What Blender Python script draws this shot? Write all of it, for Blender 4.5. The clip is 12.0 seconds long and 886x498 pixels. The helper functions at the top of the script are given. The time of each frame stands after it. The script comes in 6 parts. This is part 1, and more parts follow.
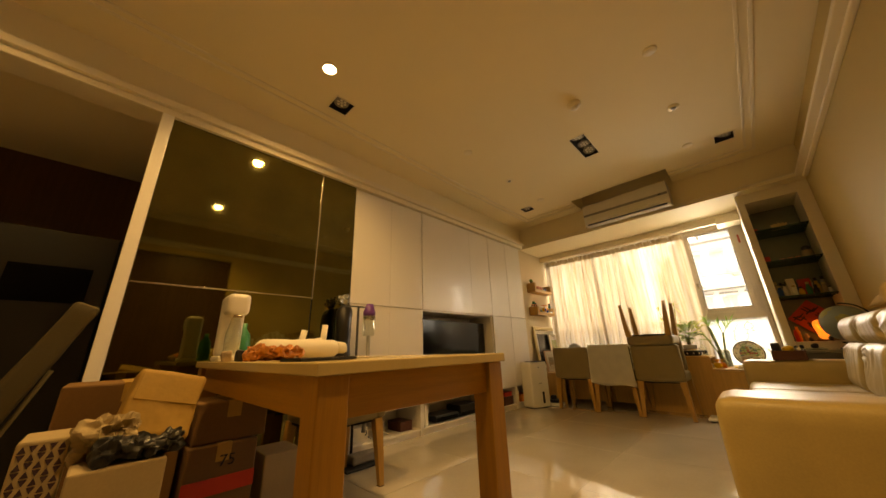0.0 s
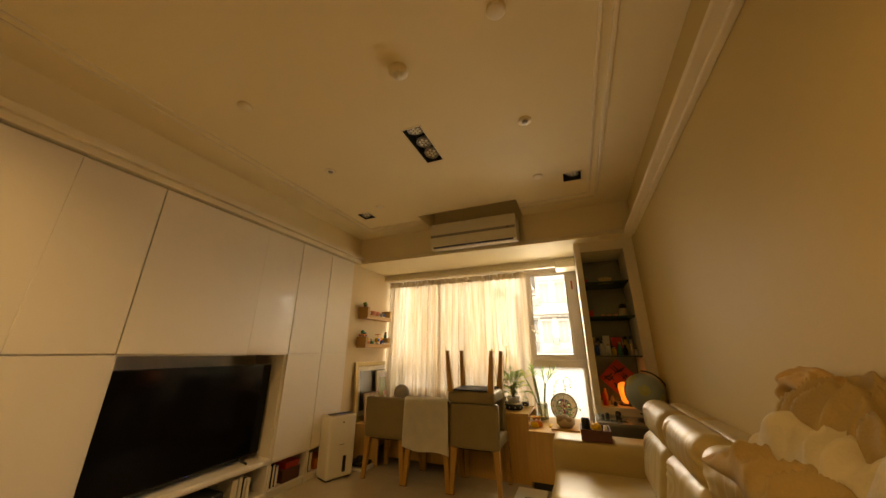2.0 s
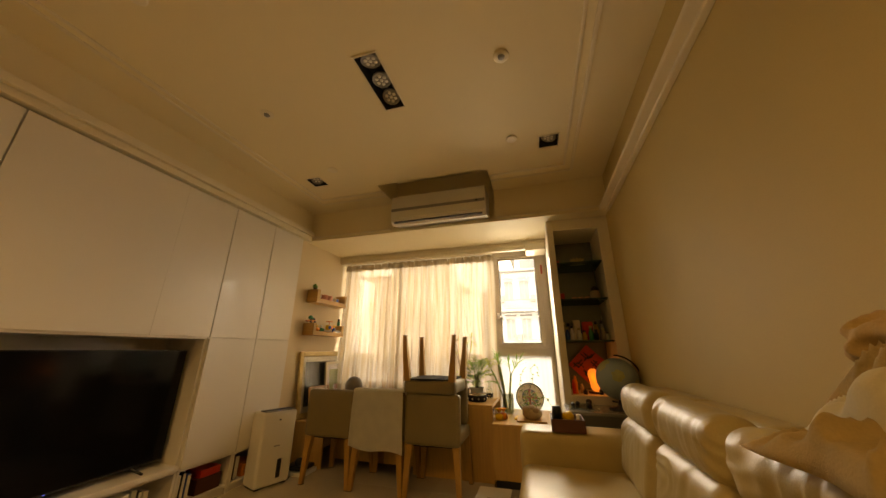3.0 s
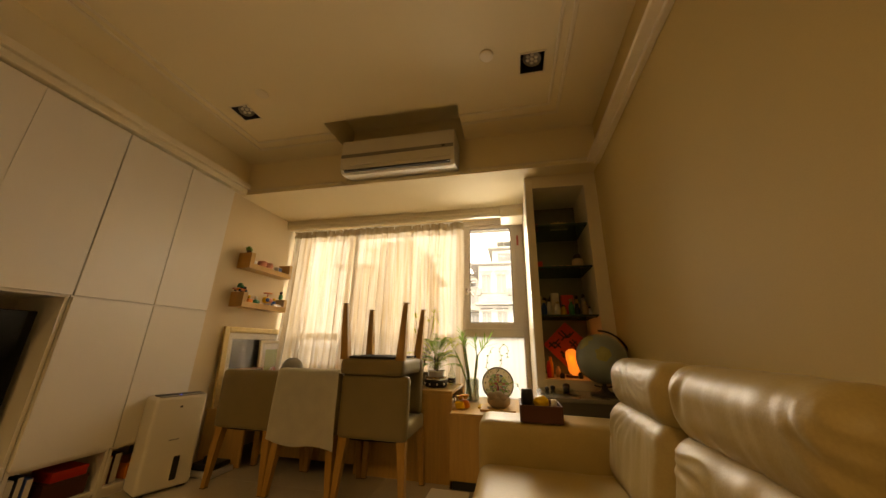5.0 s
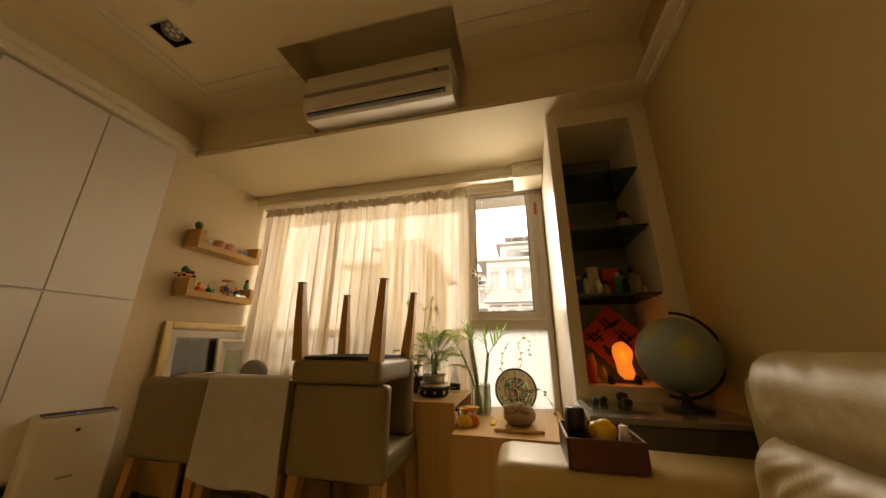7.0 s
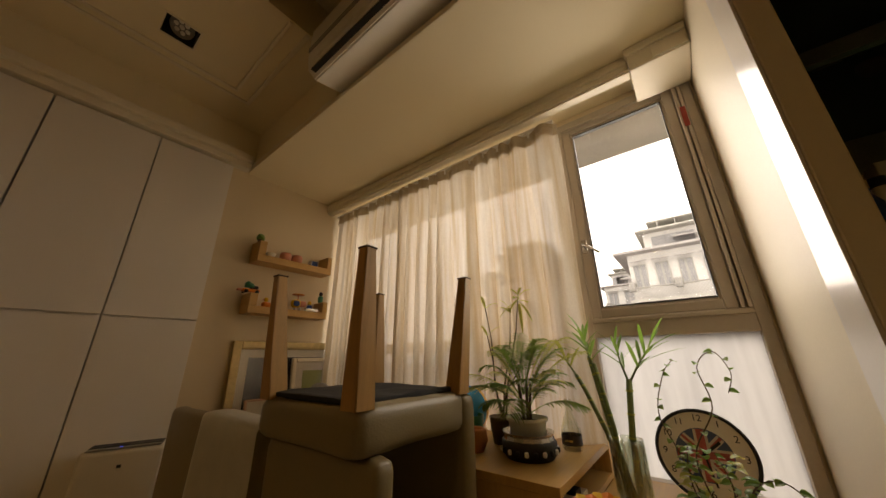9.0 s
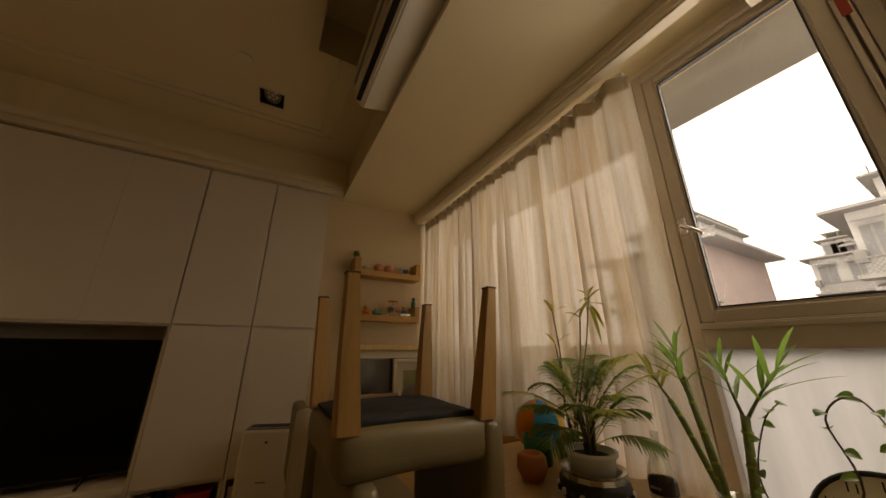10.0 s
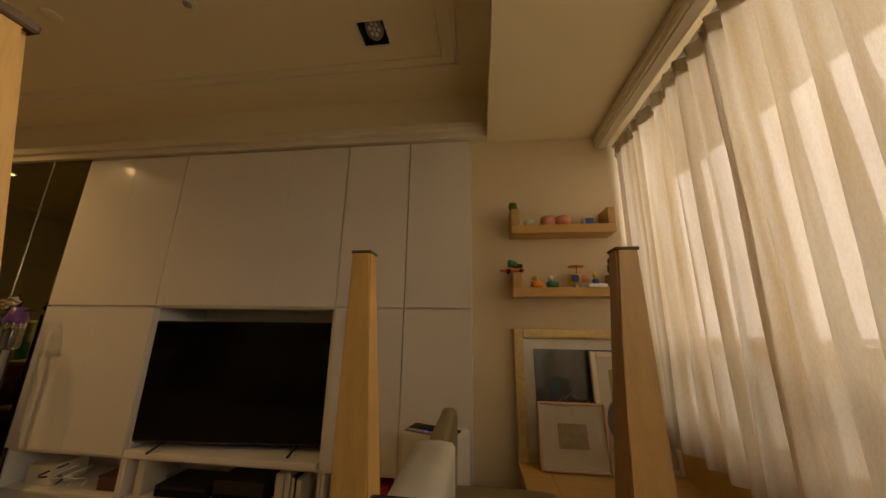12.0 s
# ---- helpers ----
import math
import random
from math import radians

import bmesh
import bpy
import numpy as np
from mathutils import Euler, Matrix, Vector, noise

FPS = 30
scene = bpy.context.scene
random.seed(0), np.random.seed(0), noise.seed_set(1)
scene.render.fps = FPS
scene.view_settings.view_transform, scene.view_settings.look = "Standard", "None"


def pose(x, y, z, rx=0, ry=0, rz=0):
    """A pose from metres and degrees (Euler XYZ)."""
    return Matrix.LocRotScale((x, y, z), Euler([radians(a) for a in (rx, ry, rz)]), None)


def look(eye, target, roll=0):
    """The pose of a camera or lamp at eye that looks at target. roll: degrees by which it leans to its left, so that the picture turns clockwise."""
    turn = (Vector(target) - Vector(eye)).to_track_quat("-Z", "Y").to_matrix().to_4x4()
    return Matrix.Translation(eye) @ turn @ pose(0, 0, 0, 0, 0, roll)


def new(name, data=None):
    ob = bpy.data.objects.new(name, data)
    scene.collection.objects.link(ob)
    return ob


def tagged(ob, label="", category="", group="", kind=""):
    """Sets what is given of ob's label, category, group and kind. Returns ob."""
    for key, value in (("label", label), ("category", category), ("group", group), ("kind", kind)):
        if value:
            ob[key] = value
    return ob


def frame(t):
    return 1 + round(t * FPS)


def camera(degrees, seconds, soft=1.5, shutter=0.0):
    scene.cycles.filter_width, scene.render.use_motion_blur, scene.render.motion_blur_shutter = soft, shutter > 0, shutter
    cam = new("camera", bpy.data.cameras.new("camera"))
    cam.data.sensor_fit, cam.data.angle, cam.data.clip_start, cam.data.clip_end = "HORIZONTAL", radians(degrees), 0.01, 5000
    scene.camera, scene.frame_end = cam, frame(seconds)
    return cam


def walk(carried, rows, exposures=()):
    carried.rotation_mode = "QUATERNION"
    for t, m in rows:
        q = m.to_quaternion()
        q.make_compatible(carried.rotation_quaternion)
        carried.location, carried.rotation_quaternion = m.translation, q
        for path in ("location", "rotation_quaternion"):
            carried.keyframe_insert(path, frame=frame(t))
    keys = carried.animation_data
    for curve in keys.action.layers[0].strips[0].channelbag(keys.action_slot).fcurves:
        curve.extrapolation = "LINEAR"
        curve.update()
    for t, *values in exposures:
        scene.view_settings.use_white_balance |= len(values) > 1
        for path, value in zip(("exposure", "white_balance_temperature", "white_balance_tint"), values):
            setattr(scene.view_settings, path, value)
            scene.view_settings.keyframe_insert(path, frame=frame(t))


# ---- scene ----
cam = camera(109.9, 12.0)
PATH = [
    (0, (-0.474, -0.023, 0.77), (0.9, 1.292, 1.388), -1.9),
    (0.5, (-0.248, -0.051, 0.917), (1.287, 1.072, 1.535), -2.5),
    (1, (0.076, -0.156, 1.167), (1.723, 0.805, 1.772), -1.0),
    (1.5, (0.407, -0.174, 1.253), (2.116, 0.665, 1.866), 0.0),
    (2, (0.693, -0.118, 1.206), (2.448, 0.607, 1.833), 0.2),
    (2.5, (0.925, -0.056, 1.128), (2.72, 0.561, 1.758), 0.1),
    (4.5, (1.536, -0.012, 1.023), (3.402, 0.407, 1.611), 0.6),
    (5, (1.714, -0.054, 0.95), (3.58, 0.361, 1.538), 1.1),
    (5.5, (1.882, -0.076, 0.926), (3.75, 0.339, 1.51), 1.3),
    (6, (2.048, -0.063, 0.824), (3.912, 0.354, 1.416), 1.0),
    (6.5, (2.229, -0.01, 0.861), (4.094, 0.411, 1.451), 0.6),
    (8.5, (3.001, 0.054, 1.033), (4.673, 0.959, 1.653), -0.7),
    (9, (3.265, 0.045, 0.954), (4.763, 1.198, 1.609), -0.8),
    (9.5, (3.459, -0.07, 0.987), (4.692, 1.362, 1.645), -0.1),
    (10, (3.56, -0.14, 1.026), (4.481, 1.524, 1.646), 0.0),
    (10.5, (3.631, -0.105, 0.962), (4.261, 1.704, 1.537), 0.4),
    (11, (3.711, 0.043, 0.956), (4.089, 1.93, 1.499), -0.2),
    (11.5, (3.774, 0.286, 0.974), (3.912, 2.215, 1.484), -0.3),
    (12, (3.93, 0.572, 1.095), (3.699, 2.501, 1.562), 0.8),
]
EXPOSURES = [(0, 0.80, 9500, 10), (1.5, 0.68, 9450, 10), (2.5, 0.57, 9500, 11), (4.5, 0.42, 9400, 11), (5.5, 0.40, 9150, 11), (6.5, 0.27, 8900, 12), (8.5, -0.24, 7900, 14), (9.5, -0.90, 7900, 16), (10.5, -1.12, 8800, 16), (11.5, -0.48, 8500, 13), (12, -0.29, 8000, 14)]
walk(cam, [(t, look(eye, target, roll)) for t, eye, target, roll in PATH], EXPOSURES)
DAY_SASH, DAY_WIDE, LAMP = 27.0, 30.0, 42.0

# ---- world and light ----
world = bpy.data.worlds.new("world")
scene.world = world
world.use_nodes = True
wn, wl = world.node_tree.nodes, world.node_tree.links
wn.clear()
sky = wn.new("ShaderNodeTexSky")
sky.sky_type, sky.sun_disc = "NISHITA", False
sky.sun_elevation, sky.sun_rotation = radians(48), radians(70)
sky.dust_density, sky.air_density = 4.0, 1.0
cloud = wn.new("ShaderNodeMixRGB")          # overcast: the blue veiled by cloud
cloud.inputs[0].default_value = 0.82
cloud.inputs[2].default_value = (34.0, 33.8, 33.2, 1)
wbg, wout = wn.new("ShaderNodeBackground"), wn.new("ShaderNodeOutputWorld")
wbg.inputs[1].default_value = 0.15
wl.new(sky.outputs[0], cloud.inputs[1])
wl.new(cloud.outputs[0], wbg.inputs[0])
wl.new(wbg.outputs[0], wout.inputs[0])

sun = new("sun", bpy.data.lights.new("sun", "SUN"))
sun.data.energy, sun.data.angle, sun.data.color = 0.5, radians(50), (1.0, 0.95, 0.88)
sun.matrix_world = look((20, 8, 24), (0, 0, 0))


def area_light(name, eye, target, w, h, power, colour):
    ob = new(name, bpy.data.lights.new(name, "AREA"))
    ob.data.shape, ob.data.size, ob.data.size_y = "RECTANGLE", w, h
    ob.data.energy, ob.data.color = power, colour
    ob.matrix_world = look(eye, target)
    return ob


DAY = (1.0, 0.98, 0.95)
area_light("daylight_casement", (5.42, 0.12, 1.72), (4.42, 0.12, 0.92), 0.60, 1.25, DAY_SASH, DAY)
area_light("daylight_wide_window", (5.42, 1.45, 1.72), (4.42, 1.45, 0.92), 1.95, 1.25, DAY_WIDE, DAY)


def spot_light(name, at, power, colour, size=110):
    ob = new(name, bpy.data.lights.new(name, "SPOT"))
    ob.data.energy, ob.data.color, ob.data.spot_size, ob.data.spot_blend = power, colour, radians(size), 0.6
    ob.data.shadow_soft_size = 0.04
    ob.matrix_world = look(at, (at[0], at[1], 0))
    return ob


WARM = (1.0, 0.66, 0.29)
spot_light("downlight_beam", (0.217, 1.68, 2.655), LAMP, WARM, 150)
spot_light("downlight_beam", (0.16, 0.25, 2.655), LAMP, WARM, 150)
# added unseen lamp, out of view, that brightens the left end of the ceiling
spot_light("downlight_beam", (-1.3, 1.72, 2.655), LAMP * 0.5, WARM, 150)

# ---- materials ----


def mat(name, col, rough=0.5, metal=0.0, vary=0.12, scale=6.0, bump=0.03, fine=140.0, stretch=(1, 1, 1), coat=0.0, spec=0.5, per_object=0.0):
    m = bpy.data.materials.new(name)
    m.use_nodes = True
    n, l = m.node_tree.nodes, m.node_tree.links
    p = n["Principled BSDF"]
    p.inputs["Metallic"].default_value = metal
    p.inputs["Coat Weight"].default_value = coat
    p.inputs["Specular IOR Level"].default_value = spec
    tc, mp = n.new("ShaderNodeTexCoord"), n.new("ShaderNodeMapping")
    mp.inputs["Scale"].default_value = stretch
    l.new(tc.outputs["Object"], mp.inputs[0])
    big, small = n.new("ShaderNodeTexNoise"), n.new("ShaderNodeTexNoise")
    big.inputs["Scale"].default_value, big.inputs["Detail"].default_value = scale, 5
    small.inputs["Scale"].default_value, small.inputs["Detail"].default_value = fine, 3
    l.new(mp.outputs[0], big.inputs[0])
    l.new(mp.outputs[0], small.inputs[0])
    ramp = n.new("ShaderNodeValToRGB")
    e = ramp.color_ramp.elements
    e[0].position, e[1].position = 0.3, 0.7
    e[0].color = (*[c * (1 - vary) for c in col], 1)
    e[1].color = (*[min(1, c * (1 + vary * 0.6)) for c in col], 1)
    mix = n.new("ShaderNodeMath")
    mix.operation = "MULTIPLY_ADD"
    mix.inputs[1].default_value, mix.inputs[2].default_value = 0.35, 0.0
    l.new(small.outputs[0], mix.inputs[0])
    add = n.new("ShaderNodeMath")
    add.operation = "MULTIPLY_ADD"
    add.inputs[1].default_value = 0.65
    l.new(big.outputs[0], add.inputs[0])
    l.new(mix.outputs[0], add.inputs[2])
    last = add
    if per_object:
        info, pm = n.new("ShaderNodeObjectInfo"), n.new("ShaderNodeMath")
        pm.operation = "MULTIPLY_ADD"
        pm.inputs[1].default_value = per_object
        l.new(info.outputs["Random"], pm.inputs[0])
        l.new(add.outputs[0], pm.inputs[2])
        last = pm
    l.new(last.outputs[0], ramp.inputs[0])
    l.new(ramp.outputs[0], p.inputs["Base Color"])
    rr = n.new("ShaderNodeMapRange")
    rr.inputs["To Min"].default_value, rr.inputs["To Max"].default_value = max(0.02, rough * 0.8), min(1, rough * 1.2)
    l.new(big.outputs[0], rr.inputs[0])
    l.new(rr.outputs[0], p.inputs["Roughness"])
    if bump:
        b = n.new("ShaderNodeBump")
        b.inputs["Strength"].default_value, b.inputs["Distance"].default_value = min(1, bump * 8), 0.004
        l.new(add.outputs[0], b.inputs["Height"])
        l.new(b.outputs[0], p.inputs["Normal"])
    return m


def glow(name, col, strength):
    m = bpy.data.materials.new(name)
    m.use_nodes = True
    n, l = m.node_tree.nodes, m.node_tree.links
    p = n["Principled BSDF"]
    tex = n.new("ShaderNodeTexNoise")
    tex.inputs["Scale"].default_value = 14
    ramp = n.new("ShaderNodeValToRGB")
    ramp.color_ramp.elements[0].color = (*[c * 0.7 for c in col], 1)
    ramp.color_ramp.elements[1].color = (*col, 1)
    l.new(tex.outputs[0], ramp.inputs[0])
    l.new(ramp.outputs[0], p.inputs["Emission Color"])
    p.inputs["Base Color"].default_value = (*col, 1)
    p.inputs["Emission Strength"].default_value = strength
    return m


def sheer(name, col, through_light, clear, weave=260.0, dark=None):
    """Thin cloth or frosted glass that lets light through."""
    m = bpy.data.materials.new(name)
    m.use_nodes = True
    n, l = m.node_tree.nodes, m.node_tree.links
    n.clear()
    out = n.new("ShaderNodeOutputMaterial")
    dif, tra, cle = n.new("ShaderNodeBsdfDiffuse"), n.new("ShaderNodeBsdfTranslucent"), n.new("ShaderNodeBsdfTransparent")
    tc = n.new("ShaderNodeTexCoord")
    mp = n.new("ShaderNodeMapping")
    mp.inputs["Scale"].default_value = (1, 1, 0.06)
    no, fi = n.new("ShaderNodeTexNoise"), n.new("ShaderNodeTexNoise")
    no.inputs["Scale"].default_value = 22
    fi.inputs["Scale"].default_value = weave
    l.new(tc.outputs["Object"], mp.inputs[0])
    l.new(mp.outputs[0], no.inputs[0])
    thin = n.new("ShaderNodeMapping")
    thin.inputs["Scale"].default_value = (1, 1, 0.2)
    l.new(tc.outputs["Object"], thin.inputs[0])
    l.new(thin.outputs[0], fi.inputs[0])
    ramp = n.new("ShaderNodeValToRGB")
    ramp.color_ramp.elements[0].position, ramp.color_ramp.elements[1].position = 0.3, 0.7
    ramp.color_ramp.elements[0].color = (*(dark or [c * 0.86 for c in col]), 1)
    ramp.color_ramp.elements[1].color = (*col, 1)
    l.new(no.outputs[0], ramp.inputs[0])
    thread = n.new("ShaderNodeMapRange")
    thread.inputs["From Min"].default_value, thread.inputs["From Max"].default_value = 0.35, 0.6
    thread.inputs["To Min"].default_value, thread.inputs["To Max"].default_value = (0.92, 1.0) if weave > 100 else (0.97, 1.0)
    l.new(fi.outputs[0], thread.inputs[0])
    woven = n.new("ShaderNodeMixRGB")
    woven.blend_type = "MULTIPLY"
    woven.inputs[0].default_value = 1.0
    l.new(ramp.outputs[0], woven.inputs[1])
    l.new(thread.outputs[0], woven.inputs[2])
    for s in (dif, tra):
        l.new(woven.outputs[0], s.inputs[0])
    bmp = n.new("ShaderNodeBump")
    bmp.inputs["Strength"].default_value, bmp.inputs["Distance"].default_value = 0.3, 0.002
    l.new(fi.outputs[0], bmp.inputs["Height"])
    l.new(bmp.outputs[0], dif.inputs["Normal"])
    m1, m2 = n.new("ShaderNodeMixShader"), n.new("ShaderNodeMixShader")
    m1.inputs[0].default_value, m2.inputs[0].default_value = through_light, clear
    l.new(dif.outputs[0], m1.inputs[1])
    l.new(tra.outputs[0], m1.inputs[2])
    l.new(m1.outputs[0], m2.inputs[1])
    l.new(cle.outputs[0], m2.inputs[2])
    l.new(m2.outputs[0], out.inputs[0])
    return m


def clear_glass(name, tint=(1, 1, 1), gloss=0.08):
    m = bpy.data.materials.new(name)
    m.use_nodes = True
    n, l = m.node_tree.nodes, m.node_tree.links
    n.clear()
    out, tr, gl, mx = n.new("ShaderNodeOutputMaterial"), n.new("ShaderNodeBsdfTransparent"), n.new("ShaderNodeBsdfGlossy"), n.new("ShaderNodeMixShader")
    tr.inputs[0].default_value = (*tint, 1)
    gl.inputs["Roughness"].default_value = 0.03
    lw = n.new("ShaderNodeLayerWeight")
    lw.inputs[0].default_value = 0.15
    mr = n.new("ShaderNodeMapRange")
    mr.inputs["To Min"].default_value, mr.inputs["To Max"].default_value = gloss * 0.5, gloss * 4
    l.new(lw.outputs["Facing"], mr.inputs[0])
    l.new(mr.outputs[0], mx.inputs[0])
    l.new(tr.outputs[0], mx.inputs[1])
    l.new(gl.outputs[0], mx.inputs[2])
    l.new(mx.outputs[0], out.inputs[0])
    return m


WALL = mat("cream_wall_paint", (0.74, 0.62, 0.43), 0.7, vary=0.05, scale=1.2, bump=0.02, fine=220)
CEIL = mat("cream_ceiling_paint", (0.82, 0.72, 0.50), 0.75, vary=0.04, scale=1.0, bump=0.015, fine=240)
OCHRE = mat("ochre_wall_paint", (0.56, 0.43, 0.19), 0.7, vary=0.06, scale=1.2, bump=0.02, fine=220)
TRIM = mat("ivory_trim_paint", (0.80, 0.72, 0.56), 0.5, vary=0.04, scale=3)
DOORW = mat("white_satin_lacquer", (0.80, 0.76, 0.70), 0.32, vary=0.03, scale=1.5, bump=0.01, coat=0.15)
TILE = mat("polished_cream_porcelain", (0.56, 0.50, 0.40), 0.05, vary=0.10, scale=3.5, bump=0.0, fine=60, coat=0.7, spec=0.7, per_object=0.12)
GROUT = mat("grey_grout", (0.47, 0.415, 0.33), 0.9)
OAK = mat("light_oak_veneer", (0.56, 0.335, 0.11), 0.42, vary=0.16, scale=9, bump=0.02, fine=60, stretch=(0.25, 6, 1))
TABLEW = mat("honey_oak_table_leg", (0.42, 0.205, 0.042), 0.45, vary=0.2, scale=8, bump=0.02, fine=60, stretch=(6, 6, 0.3))
TABLEA = mat("honey_oak_apron", (0.42, 0.205, 0.042), 0.45, vary=0.2, scale=8, bump=0.02, fine=60, stretch=(0.4, 0.4, 6))
OAKV = mat("light_oak_upright_grain", (0.56, 0.335, 0.11), 0.42, vary=0.16, scale=9, bump=0.02, fine=60, stretch=(6, 6, 0.3))
ASH = mat("pale_table_top", (0.68, 0.53, 0.27), 0.24, vary=0.05, scale=5, bump=0.01, fine=50, stretch=(6, 0.3, 1), coat=0.2)
LEGW = mat("beech_leg", (0.44, 0.245, 0.07), 0.45, vary=0.2, scale=10, bump=0.02, fine=80, stretch=(8, 8, 0.6))
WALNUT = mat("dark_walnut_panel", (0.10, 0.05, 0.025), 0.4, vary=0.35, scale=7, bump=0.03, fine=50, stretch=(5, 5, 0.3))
MIRROR = mat("bronze_tinted_mirror", (0.22, 0.21, 0.10), 0.04, metal=1.0, vary=0.30, scale=2.5, bump=0.0)
CHROME = mat("brushed_steel", (0.62, 0.60, 0.56), 0.25, metal=1.0, vary=0.06)
ALU = mat("bronze_grey_aluminium", (0.54, 0.47, 0.38), 0.45, metal=0.1, vary=0.08, scale=4)
BLACK = mat("black_plastic", (0.012, 0.012, 0.013), 0.35, vary=0.2)
SCREEN = mat("black_screen_glass", (0.004, 0.004, 0.005), 0.12, vary=0.1, bump=0, coat=0.0, spec=0.18)
DARKM = mat("matt_black_metal", (0.02, 0.02, 0.022), 0.6, vary=0.2)
WHITEP = mat("white_plastic", (0.78, 0.75, 0.68), 0.4, vary=0.04, scale=5, bump=0.008)
GREYP = mat("grey_plastic", (0.28, 0.27, 0.25), 0.45, vary=0.08)
LEATHER = mat("taupe_leather", (0.46, 0.35, 0.155), 0.42, vary=0.14, scale=5, bump=0.022, fine=170, coat=0.03, spec=0.4)
CREASED = mat("creased_taupe_leather", (0.43, 0.335, 0.16), 0.42, vary=0.16, scale=7, bump=0.03, fine=190, stretch=(1.0, 1.0, 0.8), coat=0.0, spec=0.45)
IRONC = mat("olive_board_cloth", (0.075, 0.058, 0.026), 0.9, vary=0.15, bump=0.06)
WRAP = mat("golden_foil_wrapper", (0.55, 0.22, 0.08), 0.3, metal=0.3, vary=0.4, scale=30, bump=0.1)
CHAIRL = mat("olive_grey_leatherette", (0.22, 0.17, 0.078), 0.42, vary=0.10, scale=6, bump=0.05, fine=200)
UNDER = mat("black_dust_cloth", (0.012, 0.012, 0.012), 0.95, vary=0.3, fine=260)
TOWEL = mat("cream_terry_towel", (0.90, 0.86, 0.75), 0.95, vary=0.08, scale=12, bump=0.12, fine=300)
BLANKET = mat("mustard_cream_blanket", (0.62, 0.46, 0.22), 0.9, vary=0.14, scale=8, bump=0.10, fine=180)
BLANKP = mat("pale_duvet_cover", (0.84, 0.75, 0.56), 0.85, vary=0.08, scale=8, bump=0.08, fine=180)
CARD = mat("brown_cardboard", (0.20, 0.105, 0.04), 0.85, vary=0.14, scale=5, bump=0.04, fine=90)
BROWNC = mat("brown_cloth", (0.46, 0.30, 0.12), 0.9, vary=0.2, scale=9, bump=0.08, fine=180)
KRAFT = mat("yellow_kraft_paper", (0.46, 0.28, 0.08), 0.7, vary=0.14, scale=7, bump=0.08, fine=60)
PAPER = mat("white_paper", (0.78, 0.72, 0.60), 0.8, vary=0.05, scale=9)
REDPAPER = mat("red_paper", (0.36, 0.045, 0.03), 0.7, vary=0.12)
INK = mat("black_ink", (0.015, 0.012, 0.01), 0.7)
GOLD = mat("gilded_wood", (0.60, 0.46, 0.22), 0.35, metal=0.45, vary=0.25, scale=30, bump=0.08)


def leaf_mat(name, col, glow_col):
    """A leaf: glossy above, and letting some light through."""
    m = mat(name, col, 0.4, vary=0.35, scale=14, bump=0.03)
    n, l = m.node_tree.nodes, m.node_tree.links
    out = n["Material Output"]
    t, mx = n.new("ShaderNodeBsdfTranslucent"), n.new("ShaderNodeMixShader")
    t.inputs[0].default_value = (*glow_col, 1)
    mx.inputs[0].default_value = 0.45
    l.new(n["Principled BSDF"].outputs[0], mx.inputs[1])
    l.new(t.outputs[0], mx.inputs[2])
    l.new(mx.outputs[0], out.inputs[0])
    return m


LEAF = leaf_mat("palm_leaf", (0.10, 0.17, 0.03), (0.28, 0.40, 0.06))
LEAFY = leaf_mat("yellow_green_leaf", (0.34, 0.38, 0.08), (0.62, 0.62, 0.12))
LEAFB = leaf_mat("bamboo_leaf", (0.12, 0.24, 0.045), (0.24, 0.41, 0.07))
STALK = mat("bamboo_stalk", (0.20, 0.27, 0.08), 0.35, vary=0.35, scale=18, bump=0.03)
TWIG = mat("brown_twig", (0.13, 0.09, 0.04), 0.7, vary=0.3, scale=20)
SOIL = mat("potting_soil", (0.04, 0.028, 0.018), 1.0, vary=0.4, bump=0.2)
WICKER = mat("black_wicker", (0.02, 0.018, 0.015), 0.6, vary=0.4, scale=60, bump=0.3)
GLOBE = mat("globe_ocean_blue", (0.27, 0.34, 0.35), 0.35, vary=0.10, scale=5)
LAND = mat("globe_land_yellow", (0.40, 0.40, 0.18), 0.4, vary=0.3, scale=14)
GREYCAB = mat("dark_grey_laminate", (0.10, 0.09, 0.075), 0.4, vary=0.08)
STONE = mat("tan_stoneware", (0.42, 0.31, 0.20), 0.6, vary=0.25, scale=16, bump=0.1)
MAROON = mat("maroon_lacquer", (0.09, 0.025, 0.015), 0.4, vary=0.15)
ORANGE = mat("orange_plastic", (0.80, 0.25, 0.03), 0.35, vary=0.08)
YELLOW = mat("yellow_plastic", (0.82, 0.52, 0.03), 0.4, vary=0.10)
GREEN = mat("green_plastic", (0.03, 0.22, 0.10), 0.35, vary=0.10)
BLUE = mat("blue_plastic", (0.03, 0.10, 0.38), 0.35, vary=0.10)
SKYBLUE = mat("sky_blue_rubber", (0.02, 0.36, 0.75), 0.45, vary=0.15)
PINK = mat("pink_ceramic", (0.72, 0.30, 0.20), 0.4, vary=0.10)
TERRA = mat("terracotta", (0.62, 0.22, 0.07), 0.75, vary=0.18)
RED = mat("red_plastic", (0.60, 0.04, 0.03), 0.35, vary=0.10)
PURPLE = mat("purple_plastic", (0.16, 0.05, 0.28), 0.3, vary=0.1)
PHOTO = mat("dark_painting", (0.07, 0.075, 0.08), 0.25, vary=0.6, scale=9, bump=0.0)
MATG = mat("green_mat_board", (0.36, 0.40, 0.12), 0.7, vary=0.08)
CREAMC = mat("cream_ceramic", (0.82, 0.79, 0.72), 0.3, vary=0.05)
